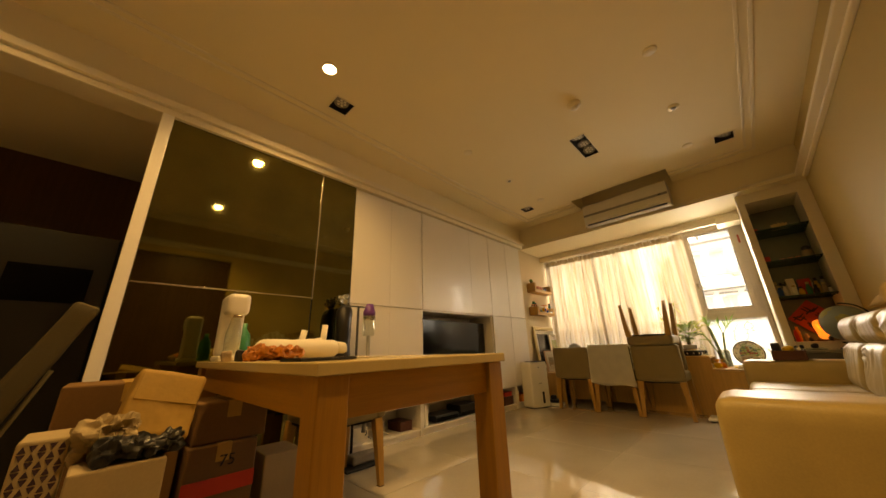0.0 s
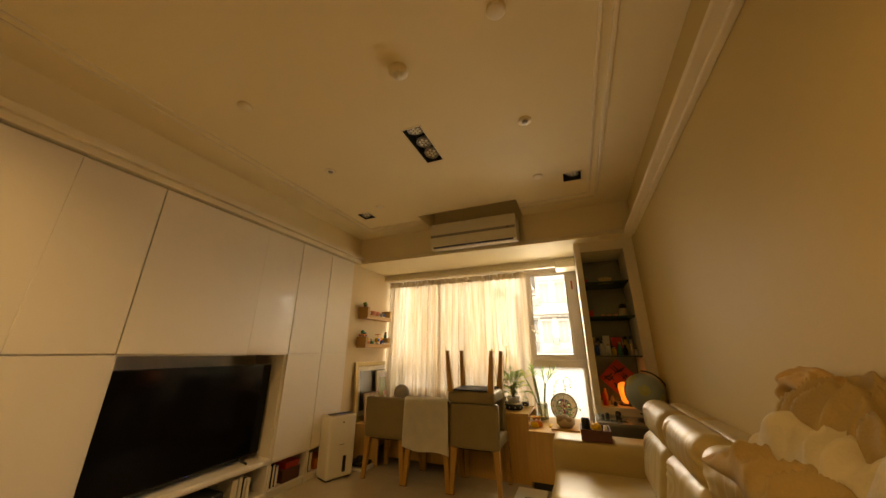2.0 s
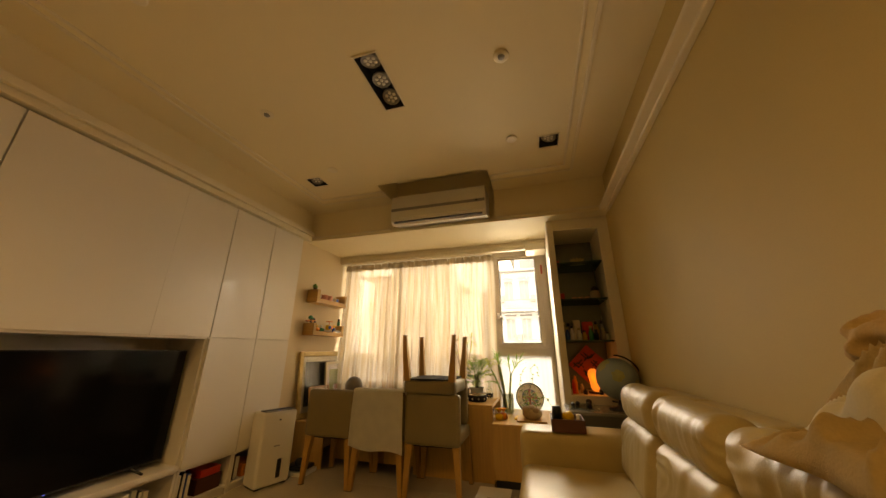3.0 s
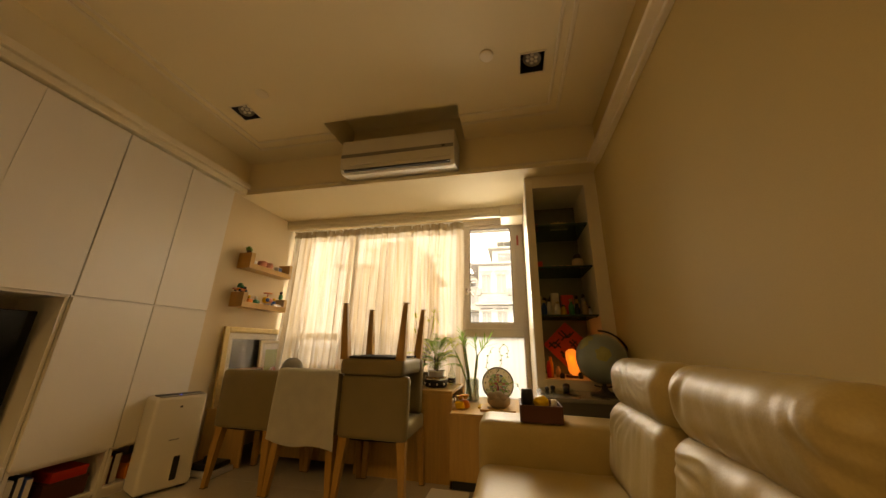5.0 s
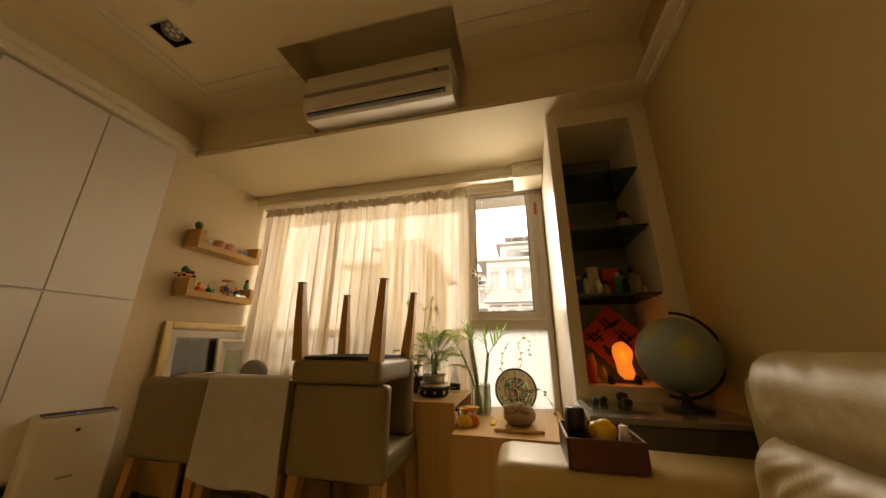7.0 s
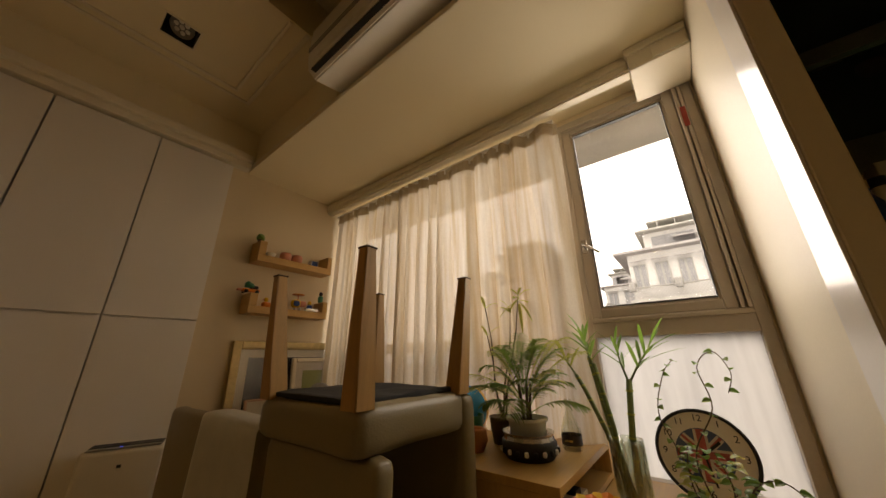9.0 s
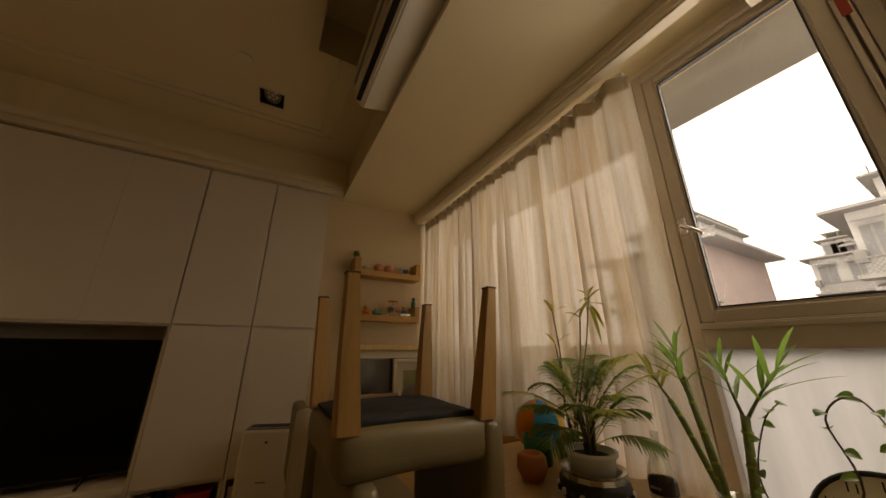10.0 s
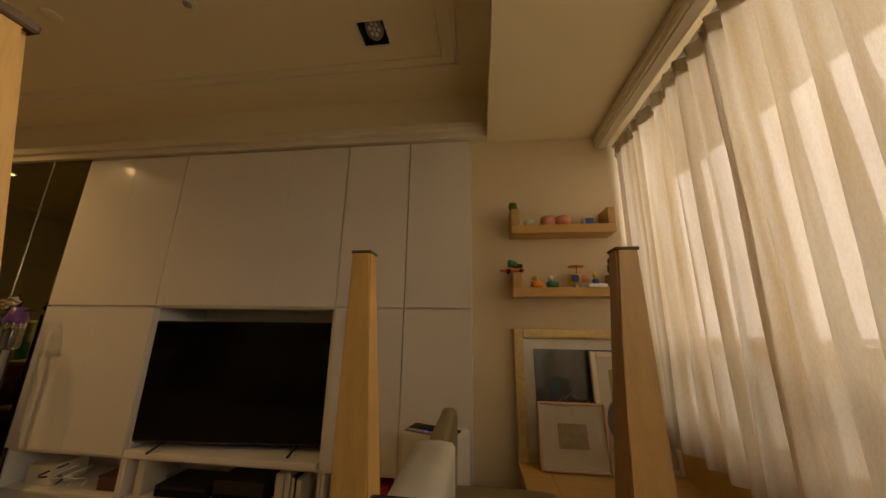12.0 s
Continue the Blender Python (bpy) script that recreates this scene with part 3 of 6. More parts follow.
def far_house(name, x, y0, y1, z1, material, label, roof_over=0.5, storey=2.9, bays=3, shutters=False):
    ob = thing(name, (x, y0, -14.0), label, "building", "far houses")
    w, ht = y1 - y0, z1 + 14.0
    part("wall", cube(0, 8, 0, w, 0, ht, bev=0.02), material, ob)
    part("roof", cube(-roof_over, 8.4, -roof_over, w + roof_over, ht, ht + 0.16, bev=0.03), ROOFM, ob)
    # set-back rooftop room with its own thin canopy and a lean-to
    room = part("rooftop_room", cube(1.6, 7.5, 0.5, w * 0.78, ht + 0.16, ht + 1.75, bev=0.03), FACADE, ob)
    part("canopy", cube(0.9, 7.7, 0.2, w * 0.86, ht + 1.75, ht + 1.87, bev=0.02), CONC, ob)
    part("canopy", cube(1.2, 7.6, 0.6, w * 0.70, ht + 2.35, ht + 2.46, bev=0.02), CONC, ob)
    part("lean_to", cube(0, 2.4, 0, w * 0.42, 0, 0.09, bev=0.01, m=Matrix.Translation((0.1, w * 0.02, ht + 0.75)) @ Matrix.Rotation(radians(-17), 4, "Y")), ROOFM, ob, "sloping sheet-metal lean-to roof")
    for k in range(3):
        yy = 0.9 + k * (w * 0.78 - 1.4) / 3
        part("rooftop_window", cube(1.55, 1.60, yy, yy + 0.8, ht + 0.55, ht + 1.45, bev=0.01), DARKG, room)
    for k in range(4):
        part("canopy_post", cube(1.25, 1.31, 0.7 + k * (w * 0.62) / 3, 0.76 + k * (w * 0.62) / 3, ht + 1.87, ht + 2.35, bev=0), GREYP, ob)
    part("water_tank", turned([(0, 0), (0.55, 0), (0.55, 1.0), (0.3, 1.15), (0, 1.17)], (4.6, w * 0.88, ht + 0.16), 20), CHROME, ob, "steel water tank", True)
    for s in range(3):
        z = ht - storey * (s + 1) + 0.7
        part("balcony_slab", cube(-0.9, 0, -0.2, w + 0.2, z - 0.95, z - 0.78, bev=0.02), CONC, ob)
        b = bmesh.new()
        n = int(w / 0.16)
        for k in range(n):                  # crossed lattice
            for lean in (-1, 1):
                yc = (k + 0.5) * w / n
                tube(b, [(-0.84, yc - lean * 0.30, z - 0.78), (-0.84, yc + lean * 0.30, z - 0.10)], 0.014, None, 4)
        part("railing_lattice", b, GREYP, ob)
        part("railing_top", cube(-0.88, -0.80, -0.1, w + 0.1, z - 0.10, z - 0.03, bev=0.01), GREYP, ob)
        for k in range(bays):
            yy, ww = (k + 0.2) * w / bays, w / bays * 0.6
            win = part("window", cube(-0.06, 0.0, yy, yy + ww, z, z + 1.5, bev=0.01), CONC, ob)
            for q in (0, 1):
                part("pane", cube(-0.075, -0.062, yy + 0.05 + q * ww / 2, yy + (q + 1) * ww / 2 - 0.04, z + 0.06, z + 1.44, bev=0), DARKG, win)
            part("awning", cube(0, 0.75, yy - 0.1, yy + ww + 0.1, 0, 0.05, bev=0.01, m=Matrix.Translation((-0.72, 0, z + 1.55)) @ Matrix.Rotation(radians(-16), 4, "Y")), ROOFM, ob)
            if shutters:
                for q in range(10):
                    part("shutter_slat", cube(-0.13, -0.09, yy - 0.05, yy + ww + 0.05, z + q * 0.15, z + q * 0.15 + 0.12, bev=0), SHUTTER, win)
            if (k + s) % 2:
                part("air_conditioner", cube(-0.45, -0.05, yy + ww * 1.05, yy + ww * 1.05 + 0.35, z - 0.2, z + 0.35, bev=0.02), GREYP, ob)
    return ob


far_house("apartment_house", 26, -2.3, 2.4, 7.0, FACADE, "pale grey rendered house with latticed balconies", 0.7, bays=4)
far_house("apartment_house", 34, -13.0, -5.0, 7.4, FACADE, "pale rendered house across the street", bays=4)
far_house("brick_house", 23, 6.7, 12.0, 6.4, FACADE2, "red brick house with shuttered windows and a tin roof", 0.9, bays=4, shutters=True)
far_house("apartment_house", 45, 4.0, 7.4, 8.6, FACADE, "distant pale rendered house", bays=2)

# ---- wall of cabinets ----


def tall_cabinet(x0, x1, doors, label, split=True):
    ob = thing("tall_cabinet", (x0, Y_CAB, 0), label, "cabinet", "white wall cabinets")
    w = x1 - x0
    for a, c in ((0, 0.018), (w - 0.018, w)):
        part("side", cube(a, c, 0.022, 0.42, 0.0, H_DOOR, bev=0.001), DOORW, ob)
    part("back", cube(0.018, w - 0.018, 0.40, 0.42, 0.0, H_DOOR, bev=0), DOORW, ob)
    for z in (H_DOOR - 0.018, 1.172, 0.27, 0.045):
        part("shelf", cube(0.018, w - 0.018, 0.022, 0.40, z, z + 0.018, bev=0.001), DOORW, ob)
    part("plinth", cube(0.018, w - 0.018, 0.04, 0.40, 0.0, 0.045, bev=0), DOORW, ob)
    cuts = [0, 0.67 * w, w] if not split else [w * k / doors for k in range(doors + 1)]
    for k in range(len(cuts) - 1):
        a, c = cuts[k] + (0.002 if k == 0 else 0.0005), cuts[k + 1] - (0.002 if k == len(cuts) - 2 else 0.0005)
        part("door", cube(a, c, 0, 0.02, 1.187, H_DOOR - 0.003, bev=0.0015), DOORW, ob)
        if split:
            part("door", cube(a, c, 0, 0.02, 0.292, 1.176, bev=0.0015), DOORW, ob)
    return ob


tall_cabinet(0.915, 1.765, 2, "tall white lacquered cabinet with flush doors and an open base")
tall_cabinet(1.769, 3.030, 3, "white lacquered cabinet with flush doors over the television recess", False)
tall_cabinet(3.034, 3.470, 1, "tall white lacquered cabinet with one pair of flush doors")
tall_cabinet(3.472, 3.884, 1, "narrow white lacquered cabinet beside the window bay")
ws = tagged(link("television_shelf", cube(1.79, 3.01, Y_CAB - 0.012, Y_CAB + 0.395, 0.291, 0.325, bev=0.003), DOORW), "white lacquered shelf below the television", "shelf")

mp = thing("mirror_panel", (-0.472, Y_CAB, 0), "bronze-tinted mirror panels with thin metal joints", "mirror")
part("upper_mirror", cube(0, 1.045, 0.0, 0.012, 1.202, H_DOOR + 0.008, bev=0.001), MIRROR, mp)
part("lower_mirror", cube(0, 0.52, 0.0, 0.012, 0.02, 1.194, bev=0.001), MIRROR, mp)
part("lower_mirror", cube(0.524, 1.045, 0.0, 0.012, 0.02, 1.194, bev=0.001), MIRROR, mp)
part("side_mirror", cube(1.055, 1.383, 0.0, 0.012, 0.02, H_DOOR + 0.008, bev=0.001), MIRROR, mp)
part("joint", cube(1.045, 1.055, -0.004, 0.012, 1.19, H_DOOR + 0.008, bev=0.001), CHROME, mp, "thin polished metal joint")
part("rail", cube(0, 1.045, -0.003, 0.012, 1.194, 1.202, bev=0.001), CHROME, mp)
part("backing", cube(0, 1.383, 0.013, 0.16, 0.0, H_DOOR + 0.008, bev=0), DARKM, mp)

tv = thing("television", (2.385, 2.545, 0.325), "large flat black television on low feet, switched off", "television", rz=5)
part("casing", cube(-0.62, 0.60, -0.015, 0.03, 0.035, 0.765, bev=0.006), BLACK, tv)
part("screen", cube(-0.614, 0.594, -0.019, -0.0155, 0.048, 0.759, bev=0.001), SCREEN, tv)
for s in (-0.42, 0.42):
    part("foot", rod([(s, 0.01, 0.06), (s, 0.0, 0.03), (s + 0.0, -0.10, 0.006)], 0.008), BLACK, tv, "", True)
    part("foot", rod([(s, 0.01, 0.06), (s, 0.02, 0.03), (s, 0.11, 0.006)], 0.008), BLACK, tv, "", True)
part("power_light", cube(-0.004, 0.004, -0.0205, -0.0192, 0.038, 0.043, bev=0), LEDB, tv)

# ---- dining chairs ----


def dining_chair(at, label, upside=False, group="upholstered dining chairs", rz=0):
    ob = thing("dining_chair", at, label, "chair", group)
    ob.matrix_basis = pose(*at, 0, 180 if upside else 0, rz)
    part("seat", soft((0.005, 0, 0.415), (0.215, 0.225, 0.055), 0.035, n=9, wave=0.004, freq=7), CHAIRL, ob, "", True)
    part("backrest", soft((-0.205, 0, 0.56), (0.035, 0.235, 0.190), 0.028, n=10, wave=0.004, freq=5, seed=3), CHAIRL, ob, "", True)
    part("seat_underside", soft((0.01, 0, 0.357), (0.19, 0.19, 0.008), 0.006, n=8, wave=0.006, freq=12), UNDER, ob, "black dust cloth under the seat")
    for sx in (-1, 1):
        for sy in (-1, 1):
            b = bmesh.new()
            x1, y1, x0, y0 = sx * 0.190, sy * 0.195, sx * 0.213, sy * 0.222
            rings = []
            for z, hw, cx, cy in ((0.0, 0.0145, x0, y0), (0.006, 0.016, x0, y0), (0.20, 0.022, (x0 + x1) / 2, (y0 + y1) / 2), (0.37, 0.028, x1, y1)):
                rings.append([b.verts.new((cx + dx * hw, cy + dy * hw, z)) for dx, dy in ((-1, -1), (1, -1), (1, 1), (-1, 1))])
            for r0, r1 in zip(rings, rings[1:]):
                for k in range(4):
                    b.faces.new((r0[k], r0[(k + 1) % 4], r1[(k + 1) % 4], r1[k]))
            b.faces.new(rings[0][::-1])
            b.faces.new(rings[-1])
            bmesh.ops.bevel(b, geom=[e for e in b.edges if abs(e.verts[0].co.z - e.verts[1].co.z) > 0.05], offset=0.003, segments=2, affect="EDGES")
            leg = part("leg", b, LEGW, ob)
            part("glide", cube(x0 - 0.0175, x0 + 0.0175, y0 - 0.0175, y0 + 0.0175, 0.0, 0.005, bev=0.001, seg=1), GLIDE, leg, "dark felt glide")
    return ob


dining_chair((4.0, 0.845, 0), "olive-grey leatherette chair with beech legs carrying an upturned chair")
dining_chair((4.0, 1.325, 0), "olive-grey leatherette chair with beech legs under a cream towel")
dining_chair((4.0, 1.80, 0), "olive-grey leatherette chair with beech legs beside the dehumidifier")
dining_chair((3.944, 0.862, 1.215), "olive-grey leatherette chair turned upside down on another chair", True)
dining_chair((0.63, 2.05, 0), "tan upholstered chair with beech legs at the dining table", rz=180)

# towel over the middle chair
b = bmesh.new()
NU, NV = 26, 44
grid = []
for i in range(NU + 1):
    u = i / NU
    row = []
    for j in range(NV + 1):
        v = j / NV * 0.98            # runs up the back, over the top and down onto the seat
        y = 1.088 + u * 0.465
        if v < 0.43:
            x, z = 3.708, 0.335 + v
        elif v < 0.53:
            a = (v - 0.43) / 0.10 * math.pi
            x, z = 3.766 - 0.058 * math.cos(a), 0.765 + 0.012 * math.sin(a)
        elif v < 0.80:
            x, z = 3.824, 0.765 - (v - 0.53)
        else:
            x, z = 3.824 + (v - 0.80), 0.488
        low = max(0, 0.43 - v)
        x += -0.012 * low * 2 + 0.007 * noise.noise(Vector((y * 9, v * 3, 1.0)))
        y += (0.02 - 0.06 * (1 - u)) * low + 0.012 * low * math.sin(v * 9)
        if v < 0.02:
            z += 0.012 * math.sin(u * 7) - 0.03 * (1 - u)
        row.append(b.verts.new((x + 0.03, y, z - 0.004)))
    grid.append(row)
for i in range(NU):
    for j in range(NV):
        b.faces.new((grid[i][j], grid[i + 1][j], grid[i + 1][j + 1], grid[i][j + 1]))
bmesh.ops.solidify(b, geom=b.faces[:], thickness=-0.006)
tagged(link("towel", b, TOWEL, None, "", True), "cream terry towel draped over a dining chair", "towel")

# ---- sofa ----


def gather(bm, z_seam, reach, depth, freq, seed):
    """Uneven creases that run from a seam into the leather, wander sideways and fade out."""
    for v in bm.verts:
        far = abs(v.co.z - z_seam) / reach
        if far < 2.2:
            warp = noise.noise(Vector((v.co.x * 4, v.co.z * 7, seed + 9)))
            lean = v.co.x * freq + 2.6 * warp + v.co.z * 5 * math.sin(v.co.x * 3 + seed)
            c = (1 - 2.2 * abs(noise.noise(Vector((lean, v.co.z * 5, seed))))) + 0.5 * noise.noise(Vector((lean * 2.3, v.co.z * 11, seed + 4)))
            here = max(0.0, 0.25 + 1.3 * noise.noise(Vector((v.co.x * 3.5 + seed, v.co.z * 3, seed))))
            v.co.y += depth * (0.35 + here) * c * math.exp(-far * far * 0.7)
    return bm


sofa = thing("sofa", (0.92, Y_S, 0), "four-seat taupe leather sofa with puffed headrests", "sofa")
SX0, SX1 = 0.22, 2.47                     # seats between the arms, from the near end
part("base", cube(0.06, 2.72, 0.10, 0.80, 0.06, 0.28, bev=0.02), LEATHER, sofa, "", True)
part("back_frame", soft((1.38, 0.10, 0.50), (1.30, 0.075, 0.345), 0.05, n=10, wave=0.006, freq=3), LEATHER, sofa, "", True)
for x, sgn in ((0.125, 1), (2.635, -1)):
    part("arm", soft((x, 0.455, 0.330), (0.13, 0.435, 0.272), 0.045, n=12, wave=0.006, freq=4, seed=x), LEATHER, sofa, "", True)
for k in range(4):
    w = (SX1 - SX0) / 4
    cx = SX0 + w * (k + 0.5)
    part("seat_cushion", soft((cx, 0.545, 0.355), (w / 2 - 0.002, 0.335, 0.085), 0.05, n=20, wave=0.007, freq=7, seed=k * 3.1, stretch=(1.0, 0.8, 1)), LEATHER, sofa, "", True)
    tilt = Matrix.Translation((0, 0.27, 0.42)) @ Matrix.Rotation(radians(11), 4, "X") @ Matrix.Translation((0, -0.27, -0.42))
    part("back_cushion", gather(soft((cx, 0.262, 0.575), (w / 2 - 0.004, 0.085, 0.165), 0.075, n=64, wave=0.005, freq=6, seed=k * 5.3, stretch=(1.4, 0.5, 0.22), m=tilt, ridge=0.3), 0.72, 0.16, 0.0085, 15, k * 1.9), CREASED, sofa, "creased leather cushion", True)
    part("back_roll", soft((cx, 0.068, 0.852), (w / 2 - 0.004, 0.062, 0.038), 0.036, n=24, wave=0.004, freq=9, seed=k * 2.2), LEATHER, sofa, "padded roll along the back", True)
    part("headrest", gather(soft((cx, 0.195, 0.808), (w / 2 - 0.007, 0.088, 0.100), 0.080, n=64, wave=0.005, freq=6, ridge=0.5, seed=k * 7.7 + 2, stretch=(1.3, 0.4, 0.3)), 0.845, 0.13, 0.0075, 12, k * 3.3 + 1), CREASED, sofa, "", True)
for x in (0.15, 2.60):
    for y in (0.16, 0.74):
        part("foot", turned([(0, 0), (0.022, 0), (0.028, 0.06), (0, 0.06)], (x, y, 0), 12), DARKM, sofa)

# heap of bedding on the sofa's back
heap = thing("bedding", (1.62, -0.60, 0.875), "crumpled mustard and cream bedding piled on the sofa back", "blanket")


def cover(x0, x1, y0, y1, low, high, peak, folds, seed, both=False):
    """A crumpled cover: a domed sheet with a fullest point at peak and creased folds."""
    b = bmesh.new()
    nu, nv = 110, 56
    rows = []
    for i in range(nu + 1):
        u = i / nu
        row = []
        for j in range(nv + 1):
            v = j / nv
            x, y = x0 + (x1 - x0) * u, y0 + (y1 - y0) * v
            e = max(0.0, 1 - abs(2 * u - 1) ** 3.0) ** 0.6 * max(0.0, 1 - v ** 4) ** 0.6
            if both:
                e = max(0.0, 1 - abs(2 * u - 1) ** 2.2) ** 0.7 * max(0.0, 1 - abs(2 * v - 1) ** 2.6) ** 0.6
            e *= 1 - 0.45 * min(1.0, abs(u - peak) * 1.7)
            w = Vector((x * 3 + seed, y * 4, seed))
            warp = noise.noise(w) * 1.4
            c = 1 - abs(noise.noise(Vector((x * folds + warp, y * folds * 0.8 - x * folds * 0.6 + warp, seed)))) * 2
            d = noise.noise(Vector((x * folds * 2.3 - warp, y * folds * 2.6 + warp, seed + 5)))
            z = low + (high - low) * e + (0.042 * c * abs(c) + 0.018 * d + 0.02 * noise.noise(w * 1.6)) * min(1, e * 2.2)
            y += 0.02 * noise.noise(Vector((x * 7, seed, 1))) * v
            row.append(b.verts.new((x, y, z)))
        rows.append(row)
    for r0, r1 in zip(rows, rows[1:]):
        for j in range(nv):
            b.faces.new((r0[j], r1[j], r1[j + 1], r0[j + 1]))
    bmesh.ops.solidify(b, geom=b.faces[:], thickness=-0.006)
    return b


part("duvet", cover(-0.66, 0.42, -0.148, 0.06, 0.0, 0.10, 0.5, 8.0, 1.3), BLANKET, heap, "mustard cover", True)
part("duvet", cover(-0.25, 0.46, -0.146, 0.02, 0.03, 0.21, 0.62, 10.0, 4.1), BLANKET, heap, "mustard cover", True)
part("pillow", cover(-0.14, 0.42, -0.10, 0.075, 0.045, 0.135, 0.45, 8.0, 8.6, True), BLANKP, heap, "pale cream pillow", True)
part("pillow", cover(-0.60, -0.02, -0.14, 0.085, 0.04, 0.195, 0.6, 8.0, 11.9, True), BLANKP, heap, "pale cream pillow", True)
part("cover_edge", cover(-0.25, 0.40, 0.02, 0.165, 0.02, 0.070, 0.5, 9.0, 15.2, True), BLANKET, heap, "tan cloth edge", True)
part("rolled_cloth", soft((0.30, -0.090, 0.205), (0.090, 0.046, 0.042), 0.036, n=30, wave=0.018, freq=13, seed=3.0, ridge=0.9, stretch=(0.6, 1.5, 1.5)), BROWNC, heap, "brown cloth rolled up on top", True)

heap.scale = (1.0, 1.0, 1.15)

# ---- dining table ----
tb = thing("dining_table", (-0.14, 0.70, 0.010), "pale-topped wooden dining table with thick square legs", "table")
TW, TL = 0.75, 1.40
part("tabletop", cube(0, TW, 0, TL, 0.712, 0.742, bev=0.004), ASH, tb)
for x0, x1, y0, y1 in ((0.05, TW - 0.05, 0.03, 0.055), (0.05, TW - 0.05, TL - 0.055, TL - 0.03), (0.03, 0.055, 0.03, TL - 0.03), (TW - 0.055, TW - 0.03, 0.03, TL - 0.03)):
    part("apron", cube(x0, x1, y0, y1, 0.61, 0.711), TABLEA, tb)
for x in (0.012, TW - 0.092):
    for y in (0.012, TL - 0.092):
        part("leg", cube(x, x + 0.08, y, y + 0.08, -0.010, 0.711, bev=0.004), TABLEW, tb)

# ---- low cabinets below the window ----
pc = thing("low_cabinet", (4.26, 0.42, 0), "light oak cabinet with an open side shelf below the window", "cabinet")
b = bmesh.new()
box(b, 0, 0.62, 0, 0.76, 0.585, 0.61, bev=0.002)
part("top", b, OAK, pc)
part("front", cube(0, 0.02, 0, 0.76, 0.0, 0.585, bev=0.001), OAKV, pc)
part("back", cube(0.60, 0.62, 0, 0.76, 0.0, 0.585, bev=0.001), OAKV, pc)
part("side", cube(0.02, 0.60, 0.74, 0.76, 0.0, 0.585, bev=0.001), OAKV, pc)
part("shelf", cube(0.02, 0.60, 0.0, 0.74, 0.482, 0.50, bev=0.001), OAK, pc)
part("divider", cube(0.02, 0.60, 0.30, 0.318, 0.50, 0.585, bev=0.001), OAKV, pc)
sc = thing("window_bench", (4.165, -0.185, 0), "light oak bench cabinet in the window bay", "cabinet")
part("top", cube(0, 0.76, 0, 0.604, 0.46, 0.48, bev=0.002), OAK, sc)
part("front", cube(0.01, 0.03, 0, 0.30, 0.06, 0.459, bev=0.001), OAKV, sc)
part("front", cube(0.01, 0.03, 0.304, 0.604, 0.06, 0.459, bev=0.001), OAKV, sc)
part("plinth", cube(0.03, 0.06, 0, 0.604, 0.0, 0.06, bev=0.001), DARKM, sc)
part("side", cube(0.03, 0.76, 0.585, 0.604, 0.0, 0.459, bev=0.001), OAKV, sc)
nb = thing("window_bench", (4.12, 1.19, 0), "low light oak bench with pictures standing on it", "cabinet")
part("top", cube(0.14, 0.80, 0, 1.30, 0.38, 0.40, bev=0.002), OAK, nb)
part("top_end", cube(0.0, 0.139, 0.90, 1.30, 0.38, 0.40, bev=0.002), OAK, nb)
for k in range(3):
    part("front", cube(0.15, 0.17, k * 0.3 + 0.002, k * 0.3 + 0.298, 0.06, 0.379, bev=0.001), OAKV, nb)
part("front", cube(0.01, 0.03, 0.90, 1.30, 0.0, 0.379, bev=0.001), OAKV, nb)
gc = thing("grey_console", (3.79, Y_S, 0), "dark grey console below the display niche", "cabinet")
part("body", cube(0, 0.347, 0.002, 0.545, 0.0, 0.645, bev=0.004), GREYCAB, gc)
part("top", cube(-0.015, 0.349, 0.002, 0.56, 0.646, 0.67, bev=0.004), mat("grey_stone_top", (0.22, 0.20, 0.17), 0.15, vary=0.15), gc)

# ---- curtains ----
cu = thing("curtain", (4.80, 0.0, 0.675), "cream linen sheer curtain in soft folds", "curtain")


def cloth(y0, y1, z1, folds, amp, seed, bottom=0.0, lift=0.0, taper=0.55):
    b = bmesh.new()
    nu, nv = int(folds * 20), 16
    rows = []
    for j in range(nv + 1):
        z = bottom + (z1 - bottom) * j / nv
        row = []
        for i in range(nu + 1):
            u = i / nu
            k = noise.noise(Vector((u * 6 + seed, seed, 0.3)))
            ph = 2 * math.pi * (folds * u + 0.9 * k + 0.10 * noise.noise(Vector((u * 9, j * 0.12, seed))))
            full = 0.72 + 0.75 * abs(noise.noise(Vector((u * folds * 0.45, j * 0.04, seed)))) * 1.6
            a = amp * full * (1.0 - taper * j / nv)
            x = a * math.sin(ph) + 0.3 * a * math.sin(2.1 * ph + 1) + 0.004 * noise.noise(Vector((u * folds * 5, j * 0.06, seed + 3)))
            row.append(b.verts.new((x + lift, y0 + (y1 - y0) * u + 0.4 * a * math.cos(ph), z)))
        rows.append(row)
    for r0, r1 in zip(rows, rows[1:]):
        for k in range(nu):
            b.faces.new((r0[k], r0[k + 1], r1[k + 1], r1[k]))
    return b


